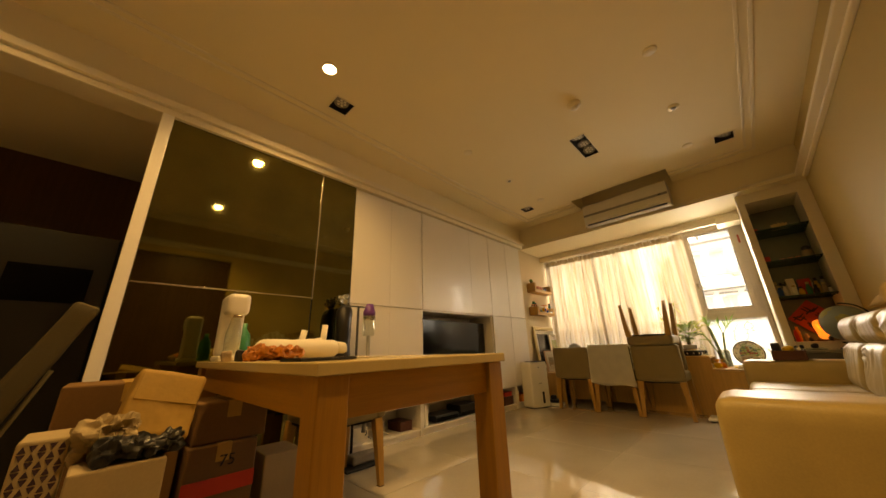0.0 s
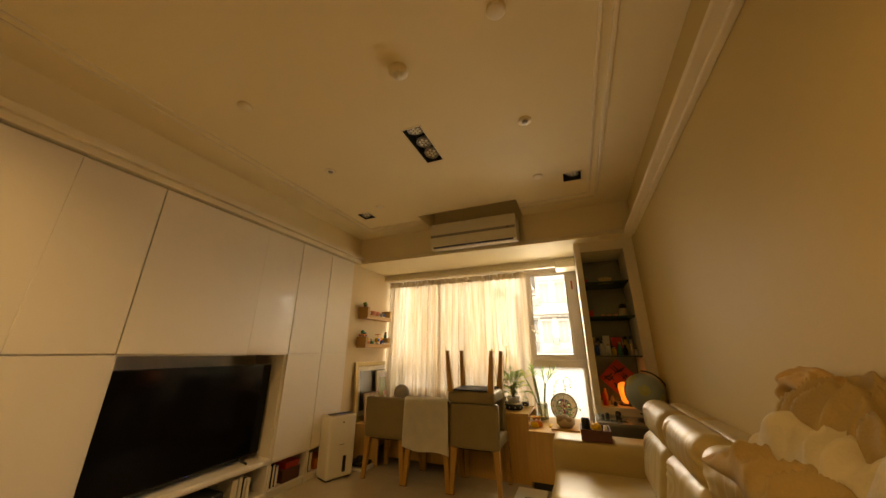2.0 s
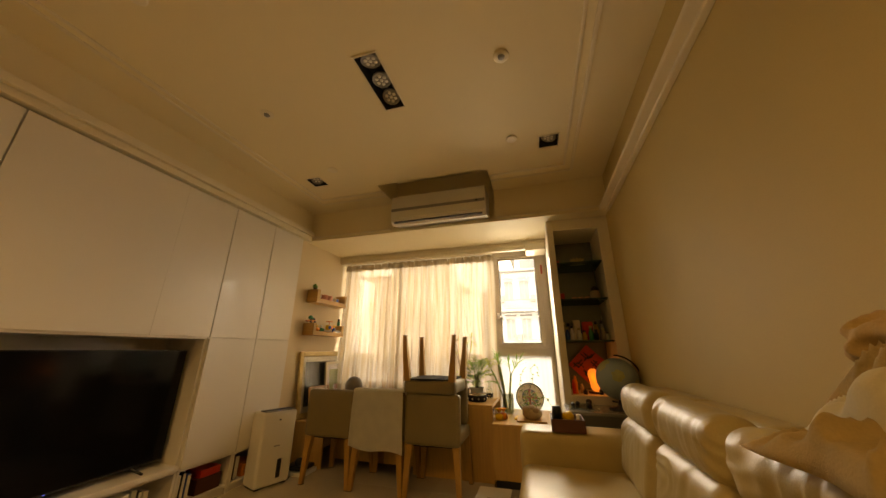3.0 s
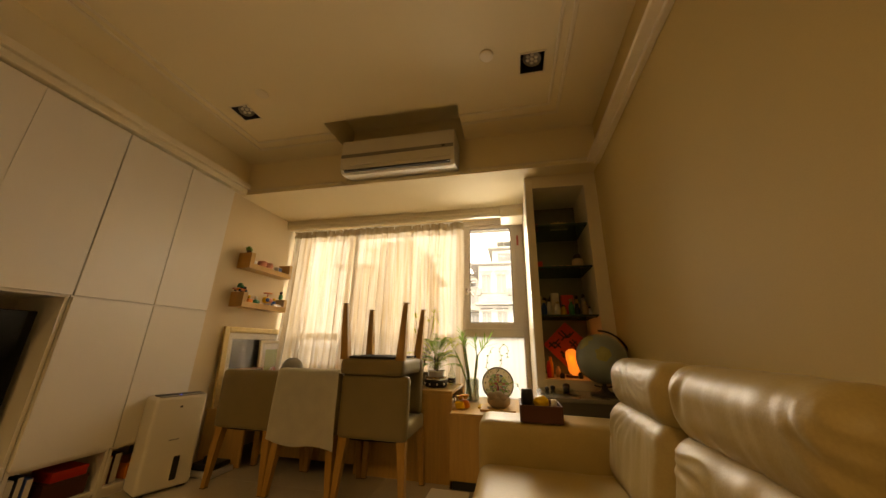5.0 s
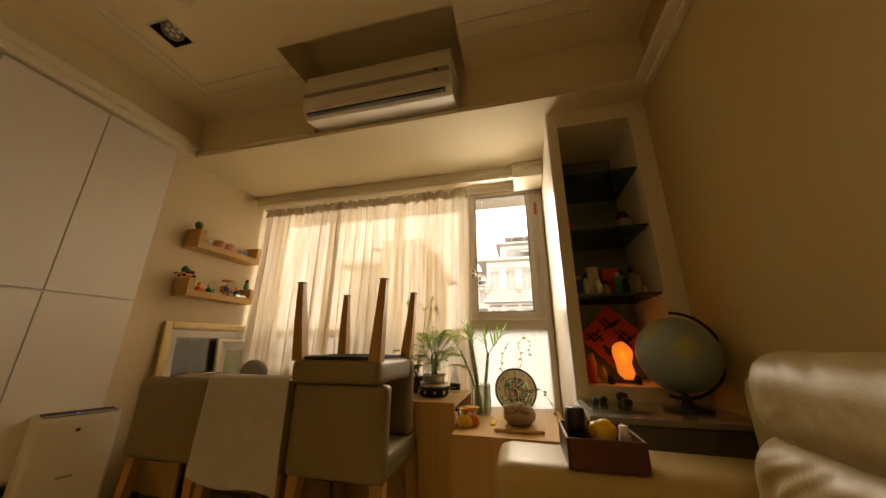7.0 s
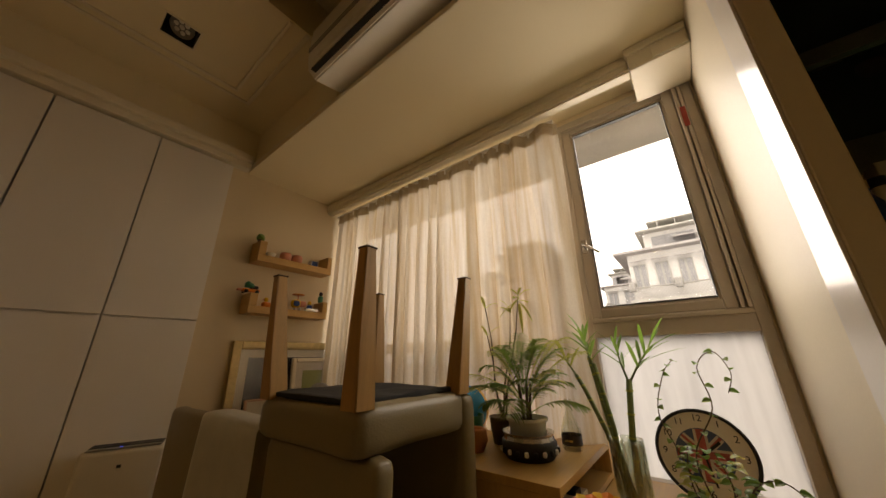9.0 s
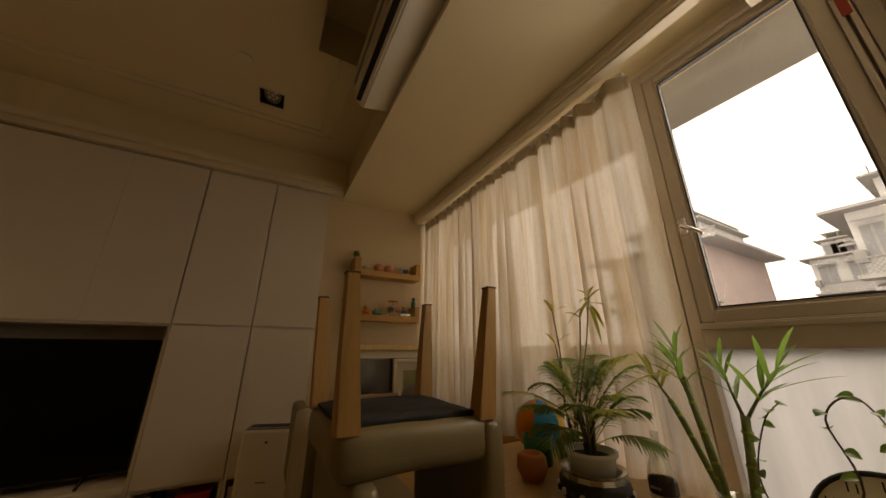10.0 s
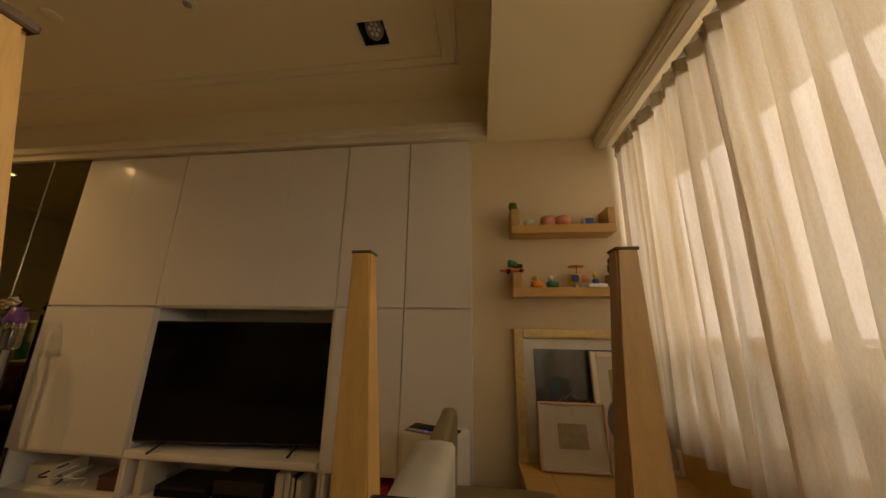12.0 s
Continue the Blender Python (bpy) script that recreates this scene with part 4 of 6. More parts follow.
part("panel", cloth(0.405, 1.66, 1.535, 11, 0.044, 1.7, -0.075), CURTAIN, cu, "", True)
part("panel", cloth(1.60, 2.46, 1.535, 8, 0.040, 5.1, -0.09), CURTAIN, cu, "", True)
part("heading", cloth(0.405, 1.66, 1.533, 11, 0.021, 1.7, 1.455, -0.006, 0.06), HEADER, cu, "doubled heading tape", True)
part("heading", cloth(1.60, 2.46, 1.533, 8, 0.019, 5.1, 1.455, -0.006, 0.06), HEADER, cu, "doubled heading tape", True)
b = bmesh.new()
box(b, -0.012, 0.012, 0.42, 2.48, 1.536, 1.550, bev=0.003)
part("rail", b, WHITEP, cu)
for k in range(20):
    part("hook", cube(-0.012, -0.004, 0.46 + k * 0.104, 0.472 + k * 0.104, 1.50, 1.536, bev=0.001), WHITEP, cu)

# ---- ceiling fittings ----


def downlight(at, lamps, label, sx=0.15, sy=0.15, tilt=()):
    ob = thing("downlight", at, label, "downlight", "recessed downlights")
    b = bmesh.new()
    for x0, x1, y0, y1 in ((-sx / 2 - 0.008, sx / 2 + 0.008, -sy / 2 - 0.008, -sy / 2 + 0.001), (-sx / 2 - 0.008, sx / 2 + 0.008, sy / 2 - 0.001, sy / 2 + 0.008),
                           (-sx / 2 - 0.008, -sx / 2 + 0.001, -sy / 2 + 0.001, sy / 2 - 0.001), (sx / 2 - 0.001, sx / 2 + 0.008, -sy / 2 + 0.001, sy / 2 - 0.001)):
        box(b, x0, x1, y0, y1, -0.004, 0.0)
    part("rim", b, TRIM, ob)
    b = bmesh.new()
    hx, hy = sx / 2 - 0.002, sy / 2 - 0.002
    for x0, x1, y0, y1 in ((-hx, hx, -hy, -hy + 0.003), (-hx, hx, hy - 0.003, hy), (-hx, -hx + 0.003, -hy + 0.003, hy - 0.003), (hx - 0.003, hx, -hy + 0.003, hy - 0.003)):
        box(b, x0, x1, y0, y1, 0.0, 0.09)
    box(b, -hx, hx, -hy, hy, 0.09, 0.094)
    part("housing", b, DARKM, ob, "matt black housing")
    for k, (dx, dy) in enumerate(lamps):
        m = Matrix.Translation((dx, dy, 0.03)) @ Euler([radians(a) for a in (tilt[k] if k < len(tilt) else (0, 0, 0))]).to_matrix().to_4x4()
        lamp = part("lamp", turned([(0.020, 0.05), (0.056, 0.012), (0.058, 0.0), (0.053, -0.002), (0.050, 0.003), (0.0, 0.004)], (0, 0, 0), 24, m), GREYP, ob, "grey reflector lamp with a ring of lenses", True)
        part("lens", turned([(0, 0.0), (0.011, -0.001), (0.013, 0.002)], (0, 0, -0.001), 10, m), WHITEP, lamp, "", True)
        for q in range(6):
            a = q * math.pi / 3
            part("lens", turned([(0, 0.0), (0.010, -0.001), (0.012, 0.002)], (0.029 * math.cos(a), 0.029 * math.sin(a), -0.001), 10, m), WHITEP, lamp, "", True)
    return ob


downlight((2.46, 0.77, H_CEIL), ((-0.14, 0), (0, 0), (0.14, 0)), "black recessed downlight with three unlit round lamps", 0.42, 0.14, ((0, -12, 0), (0, 0, 0), (0, 14, 0)))
downlight((3.33, -0.25, H_CEIL), ((0, 0),), "square black recessed downlight with one unlit lamp", tilt=((14, 0, 0),))
downlight((3.36, 1.925, H_CEIL), ((0, 0),), "square black recessed downlight with a tilted unlit lamp", tilt=((-24, 18, 0),))
downlight((0.448, 1.942, H_CEIL), ((0, 0),), "square black recessed downlight beside a lit lamp", tilt=((0, 0, 0),))
# the third, at x -1.3, is an added unseen fitting for the extra beam
for at in ((0.217, 1.68), (0.16, 0.25), (-1.3, 1.72)):
    ob = thing("round_downlight", (*at, H_CEIL), "small round downlight, lit warm white", "downlight", "lit downlights")
    part("ring", turned([(0.058, 0), (0.058, -0.006), (0.044, -0.008), (0.043, 0.0)], (0, 0, 0), 28), TRIM, ob, "", True)
    part("bulb", turned([(0.042, -0.0005), (0.0, -0.001)], (0, 0, 0), 24), LAMPON, ob, "glowing warm white bulb")
for at in ((2.469, 0.03), (2.468, 1.66), (3.215, 1.65), (3.222, 0.03), (1.70, 0.044), (1.676, 1.64)):
    ob = thing("sprinkler_cap", (*at, H_CEIL), "small round cream sprinkler cap on the ceiling", "sprinkler", "ceiling sprinkler caps")
    part("plate", turned([(0.044, 0), (0.044, -0.004), (0.036, -0.008), (0, -0.008)], (0, 0, 0), 24), TRIM, ob, "", True)
    if at[0] > 2.0 and at[0] < 3.0:
        part("collar", turned([(0.020, -0.008), (0.018, -0.014), (0, -0.014)], (0, 0, 0), 18), GREYP, ob, "", True)
ob = thing("motion_sensor", (1.81, 0.61, H_CEIL), "round cream ceiling sensor", "sensor")
part("housing", turned([(0.052, 0), (0.052, -0.018), (0.042, -0.030), (0.030, -0.034)], (0, 0, 0), 28), TRIM, ob, "", True)
part("dome", turned([(0.030, -0.034), (0.026, -0.048), (0.014, -0.056), (0, -0.058)], (0, 0, 0), 24), WHITEP, ob, "", True)

# ---- air conditioner ----
ac = thing("air_conditioner", (4.068, 0.83, 2.325), "cream wall-mounted split air conditioner with a silver band", "air conditioner")
b = bmesh.new()
prof = [(0.0, 0.05), (-0.22, 0.0), (-0.262, 0.030), (-0.272, 0.10), (-0.270, 0.30), (-0.245, 0.315), (0.0, 0.315)]
ends = [[b.verts.new((x, y, z)) for x, z in prof] for y in (-0.495, 0.495)]
for k in range(len(prof)):
    b.faces.new((ends[0][k], ends[0][(k + 1) % 7], ends[1][(k + 1) % 7], ends[1][k]))
b.faces.new(ends[0][::-1])
b.faces.new(ends[1])
bmesh.ops.recalc_face_normals(b, faces=b.faces[:])
bmesh.ops.bevel(b, geom=b.edges[:], offset=0.006, segments=2, affect="EDGES")
part("body", b, WHITEP, ac)
part("band", cube(-0.278, -0.268, -0.488, 0.488, 0.135, 0.165, bev=0.003), GREYP, ac, "silver-grey band")
part("flap", cube(-0.276, -0.262, -0.47, 0.40, 0.055, 0.115, bev=0.004), WHITEP, ac)
part("outlet", cube(-0.262, -0.236, -0.46, 0.46, 0.012, 0.026, bev=0.002), BLACK, ac, "dark air outlet slot")
part("display", cube(-0.281, -0.277, -0.42, -0.395, 0.143, 0.157, bev=0.001), BLACK, ac)

# ---- niche: glass shelves and what stands on them ----
for z in (1.165, 1.53, 1.875):
    ob = thing("glass_shelf", (4.16, 0, z), "smoked glass shelf across the display niche", "shelf", "niche shelves")
    part("pane", cube(0.003, 0.424, NY0 + 0.003, NY1 - 0.003, 0, 0.012, bev=0.001), SHELFG, ob)
    part("front_edge", cube(0, 0.0025, NY0 + 0.003, NY1 - 0.003, 0, 0.012, bev=0.0005), SHELFE, ob, "polished green glass edge")
    for x in (0.06, 0.36):
        for y in (NY0 + 0.006, NY1 - 0.006):
            part("support_pin", turned([(0, -0.008), (0.006, -0.008), (0.006, -0.0005), (0, -0.0005)], (x, y, 0), 10), CHROME, ob, "", True)


def pot(name, at, prof, material, label, category, group="", seg=18, more=()):
    ob = thing(name, at, label, category, group)
    part("body", turned(prof, (0, 0, 0), seg), material, ob, "", True)
    for nm, pr, mt in more:
        part(nm, turned(pr, (0, 0, 0), seg), mt, ob, "", True)
    return ob


rnd = random.Random(5)
JAR = [(0, 0), (0.020, 0), (0.022, 0.05), (0.012, 0.065), (0.012, 0.075), (0, 0.075)]
for k, (y, hh, m_) in enumerate(((-0.30, 1.3, BLUE), (-0.345, 1.5, CREAMC), (-0.40, 1.2, WHITEP), (-0.45, 1.0, YELLOW), (-0.50, 1.4, GREEN), (-0.55, 1.1, BLACK), (-0.60, 1.2, STONE), (-0.635, 0.8, CREAMC))):
    pot("small_bottle", (4.27 + 0.05 * (k % 2), y, 1.177), [(r, z * hh) for r, z in JAR], m_, "small coloured bottle on a glass niche shelf", "bottle", "niche bottles", 14,
        (("cap", [(0.013, 0.075 * hh), (0.013, 0.09 * hh), (0, 0.09 * hh)], BLACK if k % 2 else GOLD),))
for k in range(9):                        # second row, taller, behind
    hh = rnd.uniform(1.5, 2.3)
    pot("small_bottle", (4.44 + 0.05 * (k % 2), -0.29 - 0.042 * k, 1.177), [(r * rnd.uniform(0.9, 1.2), z * hh) for r, z in JAR], (STONE, GREYP, CREAMC, MAROON, BLUE, STONE, CREAMC, YELLOW, GREYP)[k], "tall coloured bottle on a glass niche shelf", "bottle", "niche bottles", 14,
        (("cap", [(0.013, 0.075 * hh), (0.013, 0.09 * hh), (0, 0.09 * hh)], BLACK if k % 3 else GOLD),))
bx = thing("red_box", (4.38, -0.49, 1.177), "small red box on a niche shelf", "box")
part("carton", cube(-0.03, 0.03, -0.045, 0.045, 0, 0.17, bev=0.002), RED, bx)
bx = thing("white_box", (4.40, -0.40, 1.177), "narrow white box on a niche shelf", "box")
part("carton", cube(-0.03, 0.03, -0.03, 0.03, 0, 0.19, bev=0.002), PAPER, bx)
for k, y in enumerate((-0.40, -0.455, -0.51)):
    pot("small_bowl", (4.28, y, 1.542), [(0, 0), (0.014, 0), (0.022, 0.02), (0.020, 0.028), (0.017, 0.022), (0, 0.012)], PINK, "small pink bowl on a niche shelf", "bowl", "niche bowls")
fg = pot("tea_caddy", (4.29, -0.585, 1.542), [(0, 0), (0.042, 0), (0.045, 0.02), (0.042, 0.07), (0.03, 0.082), (0, 0.082)], STONE, "round stoneware caddy with a dark lid", "jar", more=(("lid", [(0.034, 0.083), (0.036, 0.10), (0.02, 0.125), (0, 0.13)], BLACK),))
bx = thing("red_box", (4.30, -0.295, 1.542), "small red box on a niche shelf", "box")
part("carton", cube(-0.025, 0.025, -0.02, 0.02, 0, 0.07, bev=0.002), RED, bx)
bx = thing("red_box", (4.30, -0.285, 1.887), "small red box on the top niche shelf", "box")
part("carton", cube(-0.025, 0.025, -0.016, 0.016, 0, 0.05, bev=0.002), RED, bx)
gd = thing("gold_ornament", (4.30, -0.47, 1.887), "small gilt ornament on the top niche shelf", "ornament")
part("base", cube(-0.02, 0.02, -0.07, 0.07, 0, 0.012, bev=0.004), GOLD, gd)
for q in range(5):
    part("leaf", blade(bmesh.new(), (0, 0.01 * (q - 2), 0.012), (0.1, 0.35 * (q - 2), 1), (-1, 0, 0.1), 0.075, 0.03, 0.1), GOLD, gd)

# red paper diamond with black brush strokes
dm = thing("red_paper_diamond", (4.575, -0.475, 0.985), "red paper diamond with black brush strokes in the niche", "decoration")
dm.matrix_basis = pose(4.42, -0.465, 0.965, 45, 0, 0)
part("sheet", cube(-0.001, 0.001, -0.125, 0.125, -0.125, 0.125, bev=0), REDPAPER, dm)
for k in range(4):
    cy, cz = (0.055 if k % 2 else -0.055), (0.055 if k > 1 else -0.055)
    for q in range(6):
        yy, zz = cy + rnd.uniform(-0.03, 0.03), cz + rnd.uniform(-0.03, 0.03)
        w_, h_ = (0.03, 0.005) if q % 2 else (0.005, 0.03)
        part("brush_stroke", cube(-0.003 - 0.0002 * q, -0.0015, yy - w_, yy + w_, zz - h_, zz + h_, bev=0), INK, dm)
salt = thing("salt_lamp", (4.31, -0.474, 0.737), "glowing orange salt crystal lamp on a dark base", "lamp")
part("base", turned([(0, 0), (0.052, 0), (0.052, 0.016), (0, 0.016)], (0, 0, 0), 20), MAROON, salt)
b = bmesh.new()
rbox(b, (0, 0, 0.108), (0.047, 0.044, 0.092), 0.042, n=8, wave=0.022, freq=14, seed=2.0)
part("crystal", b, SALT, salt, "rough glowing orange crystal", True)
sl = new("salt_lamp_light", bpy.data.lights.new("salt_lamp_light", "POINT"))
sl.data.energy, sl.data.color, sl.data.shadow_soft_size = 0.16, (1.0, 0.32, 0.07), 0.05
sl.location = (4.235, -0.465, 0.87)
for k, (x, y, s, m_) in enumerate(((4.24, -0.30, 1.5, RED), (4.25, -0.315, 1.9, ORANGE), (4.30, -0.37, 1.0, STONE), (4.22, -0.385, 0.5, DARKM), (4.235, -0.51, 0.6, BLACK))):
    pot("trinket", (x, y, 0.737), [(r * 0.8, z * s) for r, z in JAR], m_, "small trinket beside the salt lamp", "ornament", "niche trinkets", 12)

# ---- console: globe and small things ----
gl = thing("globe", (3.975, -0.596, 0.67), "blue-grey table globe with yellow land on a dark stand", "globe")
part("foot", turned([(0, 0), (0.085, 0), (0.085, 0.010), (0.03, 0.022), (0.014, 0.045), (0.012, 0.065), (0, 0.065)], (0, 0, 0), 28), DARKM, gl, "", True)
b = bmesh.new()
bmesh.ops.create_uvsphere(b, u_segments=40, v_segments=24, radius=0.15, matrix=Matrix.Translation((0, 0, 0.215)))
part("ball", b, GLOBE, gl, "blue-grey sphere", True)
arc = [(0.0, 0.170 * math.sin(a), 0.215 + 0.170 * math.cos(a)) for a in [radians(-200 + 10 * k) for k in range(21)]]
part("meridian_arm", rod(arc, 0.006), BLACK, gl, "black half-ring arm", True)
for lat, lon, s in ((12, 172, 0.042), (-20, 230, 0.05), (45, 110, 0.06)):
    b = bmesh.new()
    bmesh.ops.create_circle(b, cap_ends=True, cap_tris=True, segments=22, radius=1)
    d = Vector((math.cos(radians(lat)) * math.cos(radians(lon)), math.cos(radians(lat)) * math.sin(radians(lon)), math.sin(radians(lat))))
    a_ = d.orthogonal().normalized()
    c_ = d.cross(a_)
    bmesh.ops.subdivide_edges(b, edges=b.edges[:], cuts=2, use_grid_fill=True)
    for v in b.verts:
        r_ = s * (1 + 0.45 * noise.noise(Vector((v.co.x * 1.8, v.co.y * 1.8, lat))))
        v.co = Vector((0, 0, 0.215)) + (d * 0.15 + a_ * v.co.x * r_ + c_ * v.co.y * r_).normalized() * 0.1508
    part("land", b, LAND, gl, "yellow-green land mass", True)
tr = thing("glass_tray", (3.97, -0.33, 0.67), "low clear tray with dark odds and ends on the console", "tray")
part("tray", cube(-0.13, 0.16, -0.10, 0.12, 0.0, 0.012, bev=0.004), VASEG, tr)
for x, y, s in ((-0.06, -0.03, 0.018), (0.02, 0.04, 0.015), (-0.02, 0.08, 0.013), (0.08, -0.05, 0.02)):
    part("trinket", soft((x, y, 0.012 + s), (s * 1.6, s, s), s * 0.8, n=4, wave=0.003, freq=40), DARKM, tr, "", True)

# ---- box on the sofa arm ----
ab = thing("tray_box", (3.535, -0.17, 0.602), "maroon box of odds and ends on the sofa arm", "box")
b = bmesh.new()
for x0, x1, y0, y1 in ((-0.11, 0.11, -0.10, -0.092), (-0.11, 0.11, 0.092, 0.10), (-0.11, -0.102, -0.092, 0.092), (0.102, 0.11, -0.092, 0.092)):
    box(b, x0, x1, y0, y1, 0, 0.075, bev=0.002)
box(b, -0.102, 0.102, -0.092, 0.092, 0, 0.006)
part("tray", b, MAROON, ab)
it = thing("dark_jar", (3.51, -0.11, 0.610), "dark jar lying in the maroon box", "jar")
part("body", turned([(0, -0.055), (0.028, -0.055), (0.030, 0.03), (0.026, 0.055), (0, 0.055)], (0, 0, 0.075), 16, Matrix.Rotation(0, 4, "X")), BLACK, it, "", True)
it = thing("yellow_ornament", (3.49, -0.18, 0.610), "yellow and gold ornament in the maroon box", "ornament")
part("body", soft((0, 0, 0.075), (0.030, 0.032, 0.030), 0.026, n=6, wave=0.014, freq=40), YELLOW, it, "", True)
it = thing("small_bottle", (3.52, -0.24, 0.610), "small bottle with a white cap in the maroon box", "bottle")
part("body", turned([(0, 0), (0.016, 0), (0.016, 0.06), (0, 0.06)], (0, 0, 0), 14), STONE, it, "", True)
part("cap", turned([(0.013, 0.06), (0.013, 0.085), (0, 0.085)], (0, 0, 0), 14), WHITEP, it, "", True)

# ---- wall shelves and toys ----
for zb, zt in ((1.615, 1.765), (1.250, 1.385)):
    sh = thing("wall_shelf", (4.12, Y_N, zb), "small oak wall shelf with upturned ends", "shelf", "oak wall shelves")
    part("board", cube(0, 0.585, -0.145, -0.001, 0, 0.05, bev=0.002), OAK, sh)
    for x0, x1 in ((0, 0.05), (0.545, 0.585)):
        part("end_block", cube(x0, x1, -0.145, -0.001, 0.051, zt - zb, bev=0.002), OAK, sh)
CUP = [(0, 0), (0.030, 0), (0.042, 0.025), (0.043, 0.05), (0.036, 0.068), (0.032, 0.066), (0.036, 0.05), (0, 0.012)]
for x in (4.345, 4.435):
    pot("pink_pot", (x, 2.43, 1.666), CUP, PINK, "round pink ceramic pot on the upper wall shelf", "pot", "pink pots", 24)
pot("white_bowl", (4.235, 2.43, 1.666), [(0, 0), (0.02, 0), (0.036, 0.04), (0.034, 0.042), (0, 0.01)], CREAMC, "small white bowl on the upper wall shelf", "bowl")
bx = thing("blue_white_box", (4.575, 2.43, 1.666), "small blue and white box on the upper wall shelf", "box")
part("carton", cube(-0.028, 0.028, -0.025, 0.025, 0, 0.055, bev=0.002), WHITEP, bx)
part("label", cube(-0.02, 0.029, -0.0262, -0.0252, 0.012, 0.05, bev=0), BLUE, bx, "blue label")
pl = thing("tiny_plant", (4.145, 2.42, 1.766), "tiny green potted plant on the end of the shelf", "plant")
part("pot", turned([(0, 0), (0.018, 0), (0.022, 0.022), (0, 0.022)], (0, 0, 0), 14), TWIG, pl, "", True)
part("foliage", soft((0, 0, 0.04), (0.024, 0.022, 0.022), 0.02, n=6, wave=0.02, freq=60), LEAFB, pl, "", True)
car = thing("toy_car", (4.135, 2.41, 1.386), "orange toy car with a dark top on the shelf end", "toy")
part("body", cube(-0.055, 0.055, -0.022, 0.022, 0.010, 0.030, bev=0.006), ORANGE, car)
part("cabin", cube(-0.005, 0.045, -0.018, 0.018, 0.031, 0.055, bev=0.007), DARKM, car)
part("load", soft((-0.005, 0, 0.058), (0.03, 0.018, 0.018), 0.015, n=5, wave=0.018, freq=50), GREEN, car, "", True)
part("bumper", cube(-0.085, -0.056, -0.016, 0.016, 0.012, 0.026, bev=0.005), PINK, car)
for x in (-0.035, 0.035):
    for y in (-0.023, 0.023):
        part("wheel", turned([(0, -0.005), (0.012, -0.005), (0.012, 0.005), (0, 0.005)], (0, 0, 0), 14, Matrix.Translation((x, y, 0.012)) @ Matrix.Rotation(radians(90), 4, "X")), BLACK, car, "", True)


def toy_bird(at, m1, m2, m3, label):
    ob = thing("toy_bird", at, label, "toy", "shelf toys")
    part("body", soft((0, 0, 0.022), (0.036, 0.022, 0.020), 0.018, n=6, wave=0.006, freq=40), m1, ob, "", True)
    part("head", soft((-0.012, 0, 0.058), (0.014, 0.014, 0.016), 0.013, n=5), m2, ob, "", True)
    part("beak", rod([(-0.024, 0, 0.058), (-0.036, 0, 0.055)], 0.005, 0.001), m3, ob, "", True)
    return ob


toy_bird((4.265, 2.42, 1.301), ORANGE, YELLOW, RED, "orange and yellow toy bird on the lower shelf")
toy_bird((4.350, 2.42, 1.301), GREEN, WHITEP, YELLOW, "green and white toy bird on the lower shelf")
hc = thing("toy_helicopter", (4.485, 2.42, 1.301), "yellow and blue toy helicopter with an orange rotor", "toy")
part("cabin", soft((-0.012, 0, 0.055), (0.036, 0.028, 0.032), 0.026, n=7), YELLOW, hc, "", True)
part("window", soft((-0.016, -0.016, 0.055), (0.024, 0.018, 0.022), 0.016, n=6), BLUE, hc, "", True)
part("tail", soft((0.04, 0, 0.058), (0.030, 0.022, 0.022), 0.018, n=6), PINK, hc, "", True)
part("mast", rod([(0, 0, 0.085), (0, 0, 0.125)], 0.003), RED, hc)
part("rotor", turned([(0, 0.125), (0.045, 0.123), (0.045, 0.128), (0.0, 0.132)], (0, 0, 0), 20), ORANGE, hc, "", True)
for x in (-0.02, 0.015):
    part("skid", cube(x, x + 0.012, -0.02, 0.02, 0.0, 0.024, bev=0.003), CREAMC, hc)
for x, m1, m2 in ((4.585, BLUE, YELLOW), (4.675, GREEN, DARKM)):
    ob = thing("toy_block", (x, 2.42, 1.301 if x < 4.6 else 1.386), "small stacked coloured toy on the lower shelf", "toy", "shelf toys")
    part("base", soft((0, 0, 0.028), (0.018, 0.018, 0.028), 0.012, n=5), m1, ob, "", True)
    part("top", soft((0, 0, 0.072), (0.013, 0.013, 0.016), 0.010, n=5), m2, ob, "", True)
bx = thing("silver_book", (4.575, 2.385, 1.301), "small silver-grey booklet on the lower shelf", "book")
part("cover", cube(-0.05, 0.05, -0.03, 0.0, 0, 0.02, bev=0.002), CHROME, bx)

# ---- pictures leaning on the wall ----


def picture(at, w, h_, rim, material, label, lean, inner, matw, rz=0):
    ob = thing("framed_picture", at, label, "picture", "leaning pictures")
    ob.matrix_basis = pose(*at, -lean, 0, rz)
    for nm, a in (("frame_side", (0, rim, -0.022, 0.004, 0, h_)), ("frame_side", (w - rim, w, -0.022, 0.004, 0, h_)),
                  ("frame_rail", (rim, w - rim, -0.022, 0.004, 0, rim)), ("frame_rail", (rim, w - rim, -0.022, 0.004, h_ - rim, h_))):
        part(nm, cube(*a, bev=0.007, seg=3), material, ob)
    part("mat_board", cube(rim, w - rim, -0.004, 0.002, rim, h_ - rim, bev=0), PAPER, ob)
    part("print", cube(rim + matw, w - rim - matw, -0.0062, -0.0045, rim + matw, h_ - rim - matw, bev=0), inner, ob)
    g = part("glazing", cube(rim, w - rim, -0.0125, -0.0105, rim, h_ - rim, bev=0), PICG, ob)
    g.visible_shadow = False
    return ob


